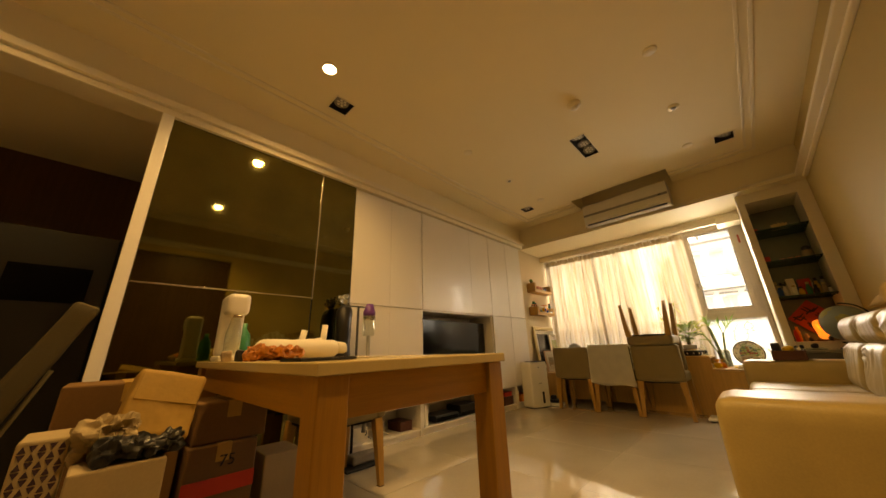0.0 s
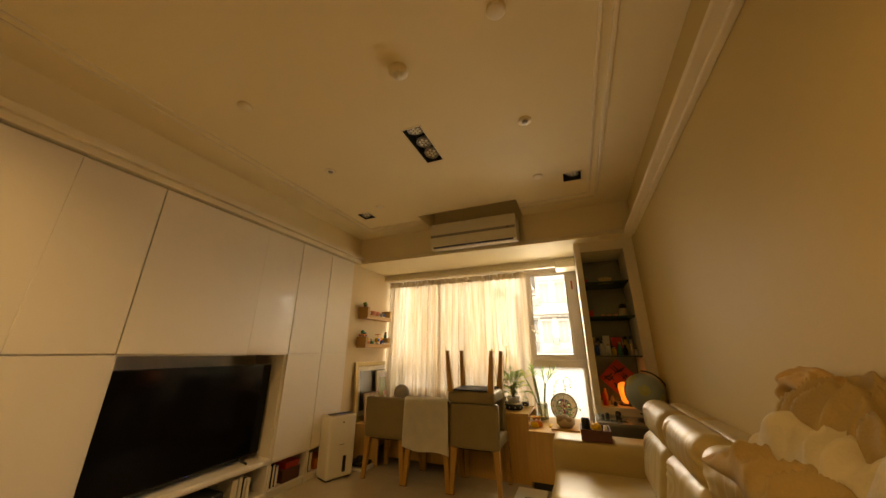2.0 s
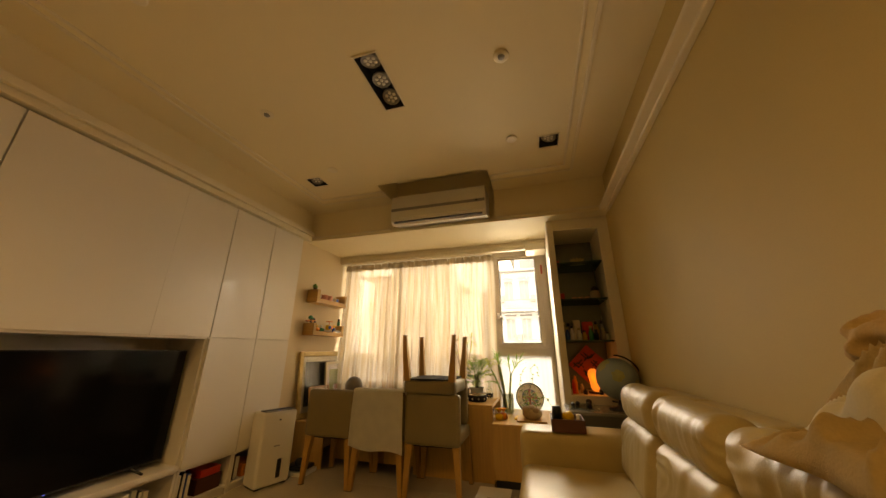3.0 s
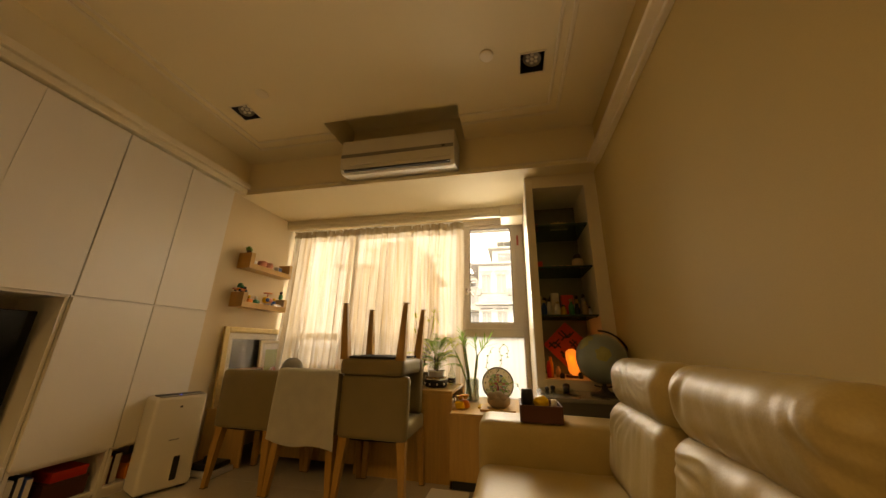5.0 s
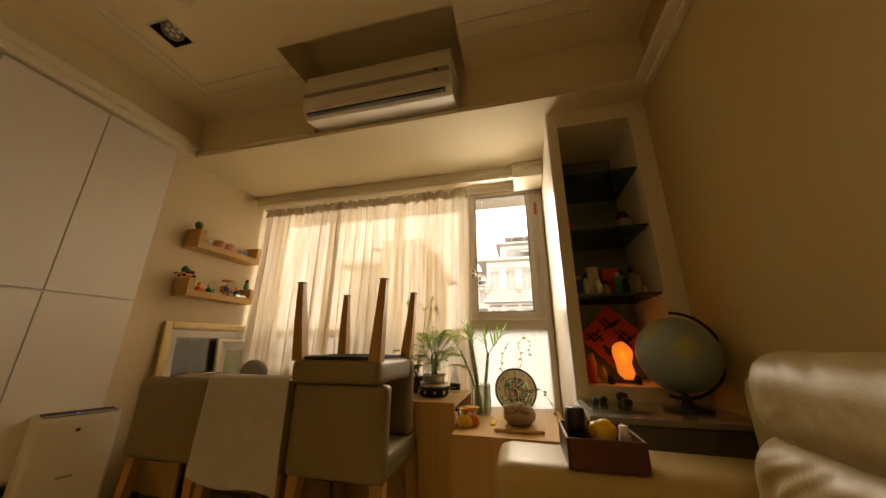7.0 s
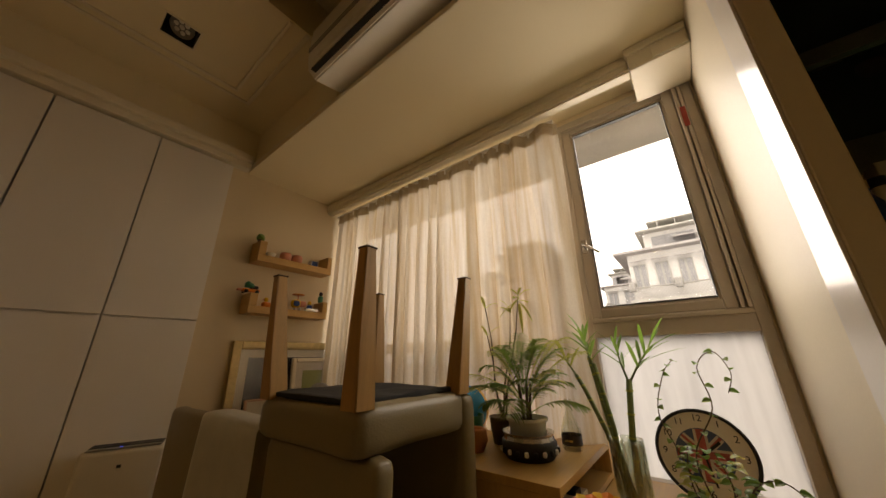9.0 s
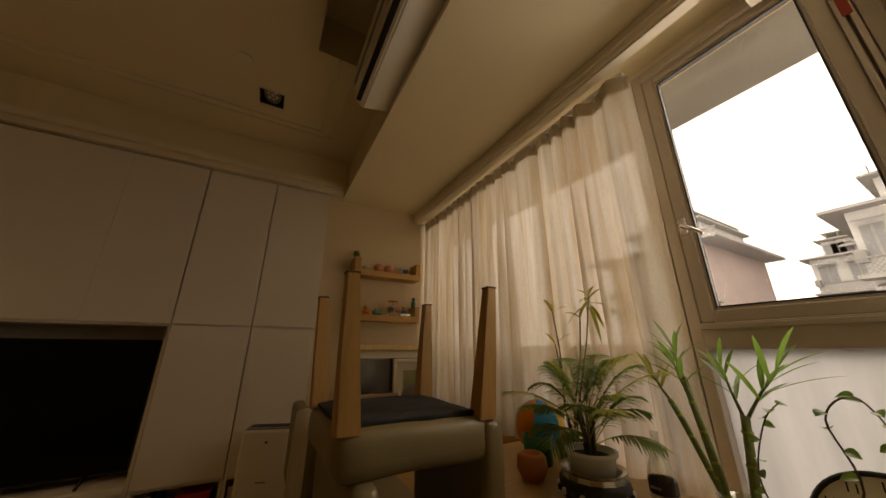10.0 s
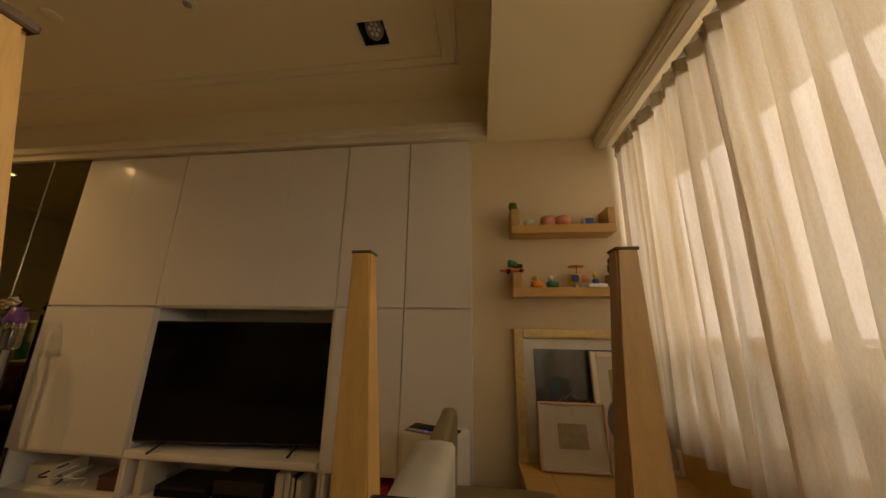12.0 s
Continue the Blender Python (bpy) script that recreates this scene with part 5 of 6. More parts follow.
p1 = picture((4.118, 2.445, 0.40), 0.775, 0.675, 0.055, GOLD, "large gilt-framed dark picture leaning on the wall", 4, PHOTO, 0.055)
b = bmesh.new()
for k in range(46):
    box(b, 0.062 + k * 0.0145, 0.070 + k * 0.0145, -0.0265, -0.020, 0.675 - 0.045, 0.675 - 0.037, bev=0.002, seg=1)
part("beading", b, GOLD, p1, "row of gilt beads")
for q in range(7):
    part("brush_stroke", rod([(0.20 + 0.05 * q, -0.0075, 0.27 + 0.03 * (q % 3)), (0.26 + 0.05 * q, -0.0075, 0.30 + 0.025 * ((q + 1) % 3))], 0.003, 0.001, 5), YELLOW if q % 3 == 0 else GREYP, p1)
p2 = picture((4.515, 2.395, 0.40), 0.385, 0.56, 0.03, TRIM, "white-framed picture with a green mat leaning in front", 5, MATG, 0.06)
for q in range(6):
    part("painted_flower", turned([(0, -0.001), (0.020 + 0.006 * (q % 3), 0)], (0, 0, 0), 12, Matrix.Translation((0.16 + 0.03 * (q % 3), -0.0072 - 0.0002 * q, 0.18 + 0.045 * (q // 2))) @ Matrix.Rotation(radians(90), 4, "X")), PINK if q % 2 else CREAMC, p2)
p3 = picture((4.215, 2.355, 0.40), 0.34, 0.31, 0.014, mat("pinkish_frame", (0.62, 0.42, 0.30), 0.4), "small pale-framed sketch leaning in front of a larger picture", 8, mat("sepia_sketch", (0.45, 0.38, 0.25), 0.7, vary=0.4, scale=20), 0.085)
fn = thing("desk_fan", (4.50, 2.02, 0.40), "small grey round desk fan on the bench", "fan")
part("base", turned([(0, 0), (0.07, 0), (0.068, 0.015), (0.02, 0.03), (0, 0.03)], (0, 0, 0), 24), GREYP, fn, "", True)
part("stem", rod([(0, 0, 0.03), (0, 0, 0.22)], 0.012), GREYP, fn, "", True)
part("drum", turned([(0, 0.03), (0.06, 0.03), (0.095, 0.0), (0.095, -0.02), (0.085, -0.025), (0.08, -0.01), (0, -0.01)], (0, 0, 0), 32, Matrix.Translation((0, 0, 0.31)) @ Matrix.Rotation(radians(-90), 4, "Y") @ Matrix.Rotation(radians(20), 4, "X")), GREYP, fn, "", True)

# ---- dehumidifier and scale ----
dh = thing("dehumidifier", (3.70, 2.31, 0), "white upright dehumidifier with a dark front slot", "dehumidifier", rz=-20)
part("body", cube(-0.15, 0.15, -0.10, 0.10, 0.012, 0.575, bev=0.022, seg=4), WHITEP, dh, "", False)
part("top_vent", cube(-0.13, 0.13, -0.06, 0.02, 0.572, 0.582, bev=0.003), DARKM, dh, "dark outlet slot")
part("control_strip", cube(-0.13, 0.13, -0.095, -0.062, 0.573, 0.580, bev=0.002), GREYP, dh)
part("indicator", cube(-0.02, -0.01, -0.085, -0.075, 0.580, 0.583, bev=0), LEDB, dh)
part("tank_window", cube(0.02, 0.055, -0.104, -0.099, 0.06, 0.20, bev=0.004), BLACK, dh, "black water level window")
part("badge", cube(-0.01, 0.005, -0.1025, -0.0995, 0.50, 0.512, bev=0.001), DARKM, dh)
part("badge", cube(-0.03, 0.025, -0.1025, -0.0995, 0.30, 0.308, bev=0.001), GREYP, dh)
for x in (-0.11, 0.11):
    part("foot", cube(x - 0.02, x + 0.02, -0.08, 0.08, 0, 0.013, bev=0.002), DARKM, dh)
cb = link("power_cable", rod([(3.86, 2.40, 0.30), (3.90, 2.44, 0.24), (3.93, 2.46, 0.16), (3.93, 2.42, 0.06), (3.97, 2.36, 0.010), (4.0, 2.30, 0.006)], 0.004, None, 6), WHITEP, None, "", True)
tagged(cb, "white power cable hanging behind the dehumidifier", "cable")
dk = thing("black_appliance", (4.0, 2.22, 0), "low black and white appliance on the floor", "appliance")
part("base", cube(-0.10, 0.10, -0.12, 0.12, 0, 0.035, bev=0.008), WHITEP, dk)
part("cover", cube(-0.09, 0.09, -0.10, 0.11, 0.036, 0.075, bev=0.015), BLACK, dk)
part("knob", soft((-0.03, -0.02, 0.10), (0.035, 0.035, 0.03), 0.02, n=5), DARKM, dk, "", True)
fs = thing("floor_scale", (3.98, 0.40, 0), "flat pale bathroom scale on the floor", "scale")
part("platform", cube(-0.13, 0.13, -0.13, 0.13, 0.012, 0.032, bev=0.008), WHITEP, fs)
part("display", cube(-0.11, -0.08, -0.04, 0.04, 0.032, 0.034, bev=0.001), GREYP, fs)
for x in (-0.10, 0.10):
    for y in (-0.10, 0.10):
        part("foot", turned([(0, 0), (0.014, 0), (0.014, 0.012), (0, 0.012)], (x, y, 0), 12), DARKM, fs)

# ---- plants in the window ----


def frond(root, way, length, droop, pairs, leaf, width, material, parent, stem_r=0.0025):
    """A feathered palm frond: a curved stem with paired narrow leaflets."""
    b = bmesh.new()
    root, way = Vector(root), Vector(way).normalized()
    pts = []
    for i in range(13):
        s = i / 12
        pts.append(root + way * length * s - Vector((0, 0, 1)) * droop * length * s ** 2.2)
    tube(b, pts, stem_r, stem_r * 0.35, 5)
    side = way.cross(Vector((0, 0, 1))).normalized()
    for k in range(pairs):
        s = 0.30 + 0.68 * k / (pairs - 1)
        f = s * 12
        i = min(11, int(f))
        p = pts[i].lerp(pts[i + 1], f - i)
        d = (pts[i + 1] - pts[i]).normalized()
        ln = leaf * math.sin(math.pi * (0.18 + 0.72 * (k + 0.5) / pairs)) * rnd.uniform(0.85, 1.1)
        for sg in (-1, 1):
            blade(b, p, d * 0.9 + side * sg + Vector((0, 0, 0.10)), Vector((0, 0, 1)), ln, width, rnd.uniform(0.3, 0.5), 5)
    return part("frond", b, material, parent)


palm = thing("potted_palm", (4.485, 0.60, 0.61), "small feathery palm in a white pot in a black wicker basket", "plant")
part("basket", turned([(0, 0), (0.085, 0), (0.098, 0.022), (0.098, 0.052), (0.090, 0.060), (0.082, 0.055), (0.080, 0.01), (0, 0.008)], (0, 0, 0), 30), WICKER, palm, "black wicker basket", True)
for k in range(20):
    a = 2 * math.pi * k / 20
    part("wicker_knot", soft((0.099 * math.cos(a), 0.099 * math.sin(a), 0.028), (0.007, 0.007, 0.009), 0.006, n=2), WHITEP if k % 2 else WICKER, palm, "", True)
part("wrap", turned([(0.092, 0.055), (0.088, 0.072), (0.094, 0.082), (0.080, 0.078), (0.070, 0.06)], (0, 0, 0), 17), CHROME, palm, "crumpled silver foil", False)
pt = part("pot", turned([(0, 0.012), (0.055, 0.012), (0.068, 0.115), (0.076, 0.118), (0.076, 0.128), (0.066, 0.128), (0.058, 0.11), (0, 0.105)], (0, 0, 0), 32), CREAMC, palm, "white plastic pot", True)
part("soil", turned([(0.058, 0.112), (0, 0.116)], (0, 0, 0), 20), SOIL, palm)
for k in range(5):
    a = k * 1.3
    part("stem", rod([(0.012 * math.cos(a), 0.012 * math.sin(a), 0.11), (0.016 * math.cos(a), 0.016 * math.sin(a), 0.17), (0.024 * math.cos(a), 0.024 * math.sin(a), 0.24)], 0.006, 0.004, 7), TWIG, palm, "", True)
for k in range(30):
    a = k * 2.399
    up = k / 29
    el, ln = rnd.uniform(0.5, 1.3) + 1.9 * up ** 1.2, rnd.uniform(0.21, 0.31)
    frond((0.014 * math.cos(a), 0.014 * math.sin(a), 0.13 + 0.13 * up), (math.cos(a), math.sin(a), el), ln, rnd.uniform(0.40, 0.70) * (0.95 - 0.4 * up), 15, 0.078, 0.0070, (LEAF, LEAFB, LEAF, LEAFY)[k % 4], palm, 0.0018)
for a, ln, el in ((2.1, 0.34, 0.8), (-1.75, 0.42, 1.9), (-1.1, 0.40, 1.3), (1.7, 0.30, 0.5)):
    frond((0, 0, 0.18), (math.cos(a), math.sin(a), el), ln, 0.35, 18, 0.075, 0.0055, LEAFY, palm, 0.0022)

dr = thing("potted_dracaena", (4.60, 0.76, 0.61), "thin dracaena with yellow-green leaf tufts in a brown pot", "plant")
part("pot", turned([(0, 0), (0.045, 0), (0.058, 0.09), (0.06, 0.10), (0.05, 0.10), (0, 0.085)], (0, 0, 0), 24), TWIG, dr, "", True)
for k, (dx, dy, hh, nl) in enumerate(((0.10, -0.075, 0.63, 9), (0.08, 0.105, 0.585, 3), (0.09, -0.03, 0.56, 4), (0.06, 0.09, 0.44, 2), (0.05, -0.10, 0.40, 0))):
    top = Vector((dx, dy, hh))
    pts = [Vector((0.01 * k - 0.015, 0, 0.085)), Vector((dx * 0.3, dy * 0.3 + 0.01, 0.20)), Vector((dx * 0.7, dy * 0.7 - 0.008, 0.36 * hh / 0.5)), top]
    st = part("stem", rod(pts, 0.004, 0.0022, 6), TWIG, dr, "", True)
    for q in range(nl):
        a = q * 2.4 + k
        part("leaf", blade(bmesh.new(), top - Vector((0, 0, 0.006 * q)), (math.cos(a), math.sin(a), 1.5 - 0.28 * q), (0, 0, 1), rnd.uniform(0.07, 0.12), 0.016, 0.30 + 0.05 * q, 6), LEAFY, st)

vs = thing("bamboo_vase", (4.68, 0.315, 0.48), "lucky bamboo stalks in a cut glass vase of water", "plant")
vs.scale = (1.17, 1.17, 0.94)
b = bmesh.new()
lathe(b, [(0, 0), (0.042, 0), (0.044, 0.01), (0.046, 0.19), (0.048, 0.20), (0.044, 0.20), (0.041, 0.012), (0, 0.010)], (0, 0, 0), 36)
part("vase", b, VASEG, vs, "clear cut glass", True)
for k in range(16):
    a = 2 * math.pi * k / 16
    part("cut_ridge", rod([(0.045 * math.cos(a + 0.12 * q % 0.24), 0.045 * math.sin(a + 0.12 * q % 0.24), 0.02 + 0.042 * q) for q in range(5)], 0.0035, None, 5), VASEG, vs)


def cane(parent, pts, r, nodes):
    b = bmesh.new()
    tube(b, pts, r, r * 0.82, 10)
    ob = part("cane", b, STALK, parent, "", True)
    P = [Vector(p) for p in pts]
    for q in range(nodes):
        f = (q + 0.5) / nodes * (len(P) - 1)
        i = min(len(P) - 2, int(f))
        p = P[i].lerp(P[i + 1], f - i)
        d = (P[i + 1] - P[i]).normalized()
        m = Matrix.Translation(p) @ d.to_track_quat("Z", "Y").to_matrix().to_4x4()
        part("node", turned([(r * 0.9, -0.004), (r * 1.12, 0), (r * 0.9, 0.004)], (0, 0, 0), 10, m), LEAFY, ob, "", True)
    return ob


def tuft(ob, base, way, n, ln, w, spread=1.0, shoot=0.09, material=None):
    base, way = Vector(base), Vector(way).normalized()
    tip = base + way * shoot
    part("shoot", rod([base, base.lerp(tip, 0.5) + Vector((0.004, 0.004, 0)), tip], 0.004, 0.002, 6), STALK, ob, "", True)
    for q in range(n):
        a = q * 2.4 + base.x * 40
        s = q / max(1, n - 1)
        o = Vector((math.cos(a), math.sin(a), 0)) * spread * (0.35 + 0.6 * (1 - s))
        part("leaf", blade(bmesh.new(), base.lerp(tip, 0.35 + 0.65 * s), way + o, (0, 0, 1), ln * rnd.uniform(0.75, 1.1), w, 0.22, 6), material or LEAFB, ob)


c1 = cane(vs, [(0.01, 0.012, 0.012), (0.03, 0.055, 0.20), (0.045, 0.11, 0.36), (0.05, 0.135, 0.42)], 0.0085, 6)
c2 = cane(vs, [(-0.012, 0.0, 0.012), (0.0, 0.035, 0.22), (0.012, 0.065, 0.44), (0.014, 0.072, 0.50)], 0.0085, 7)
c3 = cane(vs, [(0.018, -0.012, 0.012), (0.01, -0.018, 0.20), (0.0, -0.040, 0.41)], 0.0105, 5)
c4 = cane(vs, [(-0.02, 0.015, 0.012), (-0.015, 0.025, 0.24), (-0.022, 0.052, 0.47)], 0.0078, 6)
tuft(c1, (0.05, 0.135, 0.42), (0.0, 0.45, 1), 9, 0.12, 0.012, material=LEAFY)
tuft(c2, (0.014, 0.072, 0.50), (0, 0.12, 1), 9, 0.135, 0.010)
tuft(c4, (-0.022, 0.052, 0.45), (-0.1, 0.15, 1), 8, 0.11, 0.012)
tuft(c3, (0.0, -0.038, 0.40), (0.02, 0.14, 1), 8, 0.135, 0.010, shoot=0.14)
tuft(c3, (0.0, -0.042, 0.40), (0.0, -0.55, 1), 10, 0.15, 0.011, 0.9, shoot=0.15)

ck = thing("wall_clock", (4.80, 0.115, 0.482), "round cream clock with black numerals and a flag dial", "clock")
ck.matrix_basis = pose(4.82, 0.10, 0.618, 0, 12, 0)
ck.scale = (0.88, 0.88, 0.88)
toward = Matrix.Rotation(radians(-90), 4, "Y")
part("rim", turned([(0.152, 0.0), (0.162, 0.004), (0.163, 0.014), (0.156, 0.020), (0.150, 0.014)], (0, 0, 0), 48, toward), DARKM, ck, "thin dark rim", True)
part("back", turned([(0, 0), (0.155, 0), (0.155, 0.008), (0, 0.008)], (0, 0, 0), 40, toward), WHITEP, ck)
part("dial", turned([(0.152, 0.009), (0, 0.0095)], (0, 0, 0), 48, toward), PAPER, ck, "cream dial")
FLAGB = mat("faded_blue_print", (0.07, 0.10, 0.17), 0.5)
FLAGR = mat("faded_red_print", (0.42, 0.09, 0.07), 0.5)
FLAGW = mat("faded_white_print", (0.62, 0.54, 0.42), 0.5)
part("flag_field", turned([(0.092, 0.010), (0, 0.0105)], (0, 0, 0), 40, toward), FLAGB, ck, "blue dial centre")
for ang, w_, m_, x_ in ((45, 0.016, FLAGW, -0.0118), (135, 0.016, FLAGW, -0.0119), (45, 0.006, FLAGR, -0.0124), (135, 0.006, FLAGR, -0.0125), (0, 0.026, FLAGW, -0.0131), (90, 0.026, FLAGW, -0.0132), (0, 0.015, FLAGR, -0.0138), (90, 0.015, FLAGR, -0.0139)):
    part("flag_band", cube(x_ - 0.0004, x_ + 0.0002, -0.088, 0.088, -w_ * 0.85, w_ * 0.85, bev=0, m=Matrix.Rotation(radians(ang), 4, "X")), m_, ck)
for hnum in range(1, 13):
    a = radians(90 - 30 * hnum)
    words("numeral", str(hnum), 0.034, INK, ck, pose(-0.0105, -0.128 * math.cos(a), 0.128 * math.sin(a), 90, 0, -90))
for ang, ln, w_ in ((50, 0.075, 0.005), (170, 0.105, 0.0035)):
    part("pointer", cube(-0.0165, -0.0155, -w_, w_, -0.012, ln, bev=0, m=Matrix.Rotation(radians(ang), 4, "X")), INK, ck, "black pointer")
board = thing("wooden_board", (4.36, 0.08, 0.481), "flat wooden board under the planter", "board")
part("plank", cube(-0.09, 0.12, -0.13, 0.13, 0, 0.016, bev=0.003), OAK, board)
vn = thing("vine_planter", (4.38, 0.075, 0.498), "tan stoneware planter with a trailing vine", "plant")
part("bowl", turned([(0, 0), (0.055, 0), (0.085, 0.03), (0.088, 0.06), (0.075, 0.085), (0.068, 0.082), (0.076, 0.055), (0, 0.05)], (0, 0, 0), 28), STONE, vn, "", True)
for x, y, s in ((-0.05, 0.045, 0.036), (-0.06, -0.035, 0.030), (-0.03, 0.0, 0.042)):
    part("pebble", soft((x, y, 0.07 + s * 0.4), (s, s, s * 0.8), s * 0.75, n=6, wave=0.004, freq=30), STONE, vn, "", True)
part("soil", turned([(0.072, 0.065), (0, 0.07)], (0, 0, 0), 20), SOIL, vn)
VINES = (((0.02, 0.0, 0.07), (0.03, 0.03, 0.20), (0.02, -0.03, 0.32), (0.0, -0.02, 0.42), (-0.01, -0.06, 0.46), (-0.01, -0.085, 0.41), (0.0, -0.07, 0.36)),
         ((0.0, 0.02, 0.07), (0.02, 0.06, 0.20), (0.01, 0.09, 0.30), (0.0, 0.06, 0.40), (0.0, 0.03, 0.44)),
         ((0.0, -0.03, 0.07), (0.0, -0.07, 0.16), (-0.02, -0.13, 0.18), (-0.02, -0.19, 0.08), (-0.02, -0.21, -0.01)),
         ((0.0, 0.03, 0.07), (-0.01, 0.05, 0.16), (0.0, 0.04, 0.24)), ((0.01, -0.01, 0.07), (0.0, -0.03, 0.15), (0.01, -0.01, 0.22)))


def curve_through(P, n=6):
    """A smooth run of points through P."""
    P = [Vector(p) for p in P]
    Q = [P[0]] + P + [P[-1]]
    out = []
    for i in range(len(P) - 1):
        p0, p1, p2, p3 = Q[i:i + 4]
        for q in range(n):
            t = q / n
            out.append(0.5 * (2 * p1 + (p2 - p0) * t + (2 * p0 - 5 * p1 + 4 * p2 - p3) * t * t + (3 * p1 - p0 - 3 * p2 + p3) * t ** 3))
    return out + [P[-1]]


for vk, P in enumerate(VINES):
    C = curve_through(P)
    st = part("vine_stem", rod(C, 0.002, 0.001, 6), TWIG, vn, "", True)
    n = 16 if vk < 3 else 12
    for q in range(n):
        s = q / (n - 1)
        p = C[min(len(C) - 1, int((0.10 + 0.88 * s ** 1.3) * (len(C) - 1)))]
        a = q * 2.4 + vk
        part("leaf", blade(bmesh.new(), p, (math.cos(a), math.sin(a), 0.2), (-0.6, 0, 0.8), rnd.uniform(0.020, 0.032) * (1.1 - 0.4 * s), 0.017, 0.4, 4), LEAFB if (vk + q) % 2 else LEAF, st)
for q in range(46):
    a, up = q * 2.399, (q % 23) / 23
    p = Vector((0.045 * math.cos(a) * (1 - 0.5 * up), 0.065 * math.sin(a) * (1 - 0.4 * up), 0.075 + 0.15 * up))
    part("leaf", blade(bmesh.new(), p, (math.cos(a), math.sin(a), 0.5), (0, 0, 1), rnd.uniform(0.028, 0.045), 0.024, 0.45, 4), (LEAFB, LEAF, LEAFY)[q % 3], vn)
FLOWERS = 1.5
for x, y, m_, lab in ((4.33, 0.37, YELLOW, "yellow and orange flower ornament"), (4.37, 0.335, ORANGE, "orange and yellow flower ornament")):
    ob = thing("flower_ornament", (x, y, 0.48), lab + " on the window bench", "ornament", "flower ornaments")
    ob.scale = (FLOWERS, FLOWERS, FLOWERS)
    part("base", soft((0, 0, 0.02), (0.026, 0.024, 0.02), 0.016, n=5, wave=0.008, freq=40), m_, ob, "", True)
    for q in range(6):
        a = q * 1.047
        part("petal", blade(bmesh.new(), (0, 0, 0.04), (math.cos(a) * 0.8, math.sin(a) * 0.8, 1.0), (0, 0, 1), 0.045, 0.026, 0.25, 4), YELLOW if q % 2 else ORANGE, ob)
cl = tagged(link("yellow_cloth", soft((4.45, 0.20, 0.486), (0.06, 0.04, 0.006), 0.005, n=8, wave=0.006, freq=40), YELLOW, None, "", True), "small yellow cloth beside the vase", "cloth")

bt = thing("clear_bottle", (4.66, 0.50, 0.61), "small clear glass bottle with a dark label", "bottle")
bt.scale = (0.72, 0.72, 0.62)
part("glass", turned([(0, 0), (0.048, 0), (0.052, 0.01), (0.052, 0.10), (0.040, 0.15), (0.018, 0.21), (0.014, 0.27), (0.017, 0.275), (0.017, 0.285), (0, 0.285)], (0, 0, 0), 30), VASEG, bt, "", True)
lb = part("label", turned([(0.0525, 0.03), (0.0525, 0.085)], (0, 0, 0), 30), LABELM, bt, "dark red-brown label", True)
part("label_mark", cube(-0.0545, -0.0530, -0.02, 0.02, 0.052, 0.062, bev=0), GOLD, lb)
ba = thing("beach_ball", (4.66, 0.985, 0.61), "blue and orange rubber ball behind the palm", "ball")
for k, m_ in enumerate((SKYBLUE, YELLOW, SKYBLUE, GREEN, SKYBLUE, ORANGE)):
    b = bmesh.new()
    bmesh.ops.create_uvsphere(b, u_segments=36, v_segments=18, radius=0.105, matrix=Matrix.Translation((0, 0, 0.105)))
    bmesh.ops.delete(b, geom=[f for f in b.faces if int((math.atan2(f.calc_center_median().y, f.calc_center_median().x) + math.pi) / (2 * math.pi) * 6) % 6 != k], context="FACES")
    part("panel", b, m_, ba, "", True)
ba.matrix_basis = pose(4.66, 0.985, 0.61, 0, 0, 35)
op = thing("terracotta_pot", (4.43, 0.80, 0.61), "small round terracotta pot behind the palm", "pot")
part("body", turned([(0, 0), (0.035, 0), (0.052, 0.035), (0.048, 0.07), (0.035, 0.08), (0.030, 0.075), (0, 0.03)], (0, 0, 0), 24), TERRA, op, "", True)
gp = thing("green_bin", (4.56, 0.90, 0.61), "dark green plastic tub behind the palm", "tub")
part("body", turned([(0, 0), (0.05, 0), (0.058, 0.10), (0.052, 0.10), (0.045, 0.01), (0, 0.01)], (0, 0, 0), 24), GREEN, gp, "", True)
for k, (x, m_) in enumerate(((4.34, BLUE), (4.40, PAPER), (4.45, DARKM), (4.52, PAPER))):
    bk = thing("booklet", (x, 0.44, 0.501), "small booklet lying in the open side shelf", "book", "shelf booklets")
    part("cover", cube(0, 0.05, 0, 0.12, 0, 0.02 + 0.012 * (k % 3), bev=0.002), m_, bk)

# ---- below the cabinets ----


def book(at, w, d, h_, m_, lab="book standing in the open base of the cabinets", rz=0):
    ob = thing("book", at, lab, "book", "books in the cabinet base", rz)
    part("cover", cube(0, w, 0, d, 0, h_, bev=0.002), m_, ob)
    part("page_block", cube(0.003, w - 0.003, -0.002, d * 0.9, 0.004, h_ - 0.004, bev=0), PAPER, ob)
    return ob


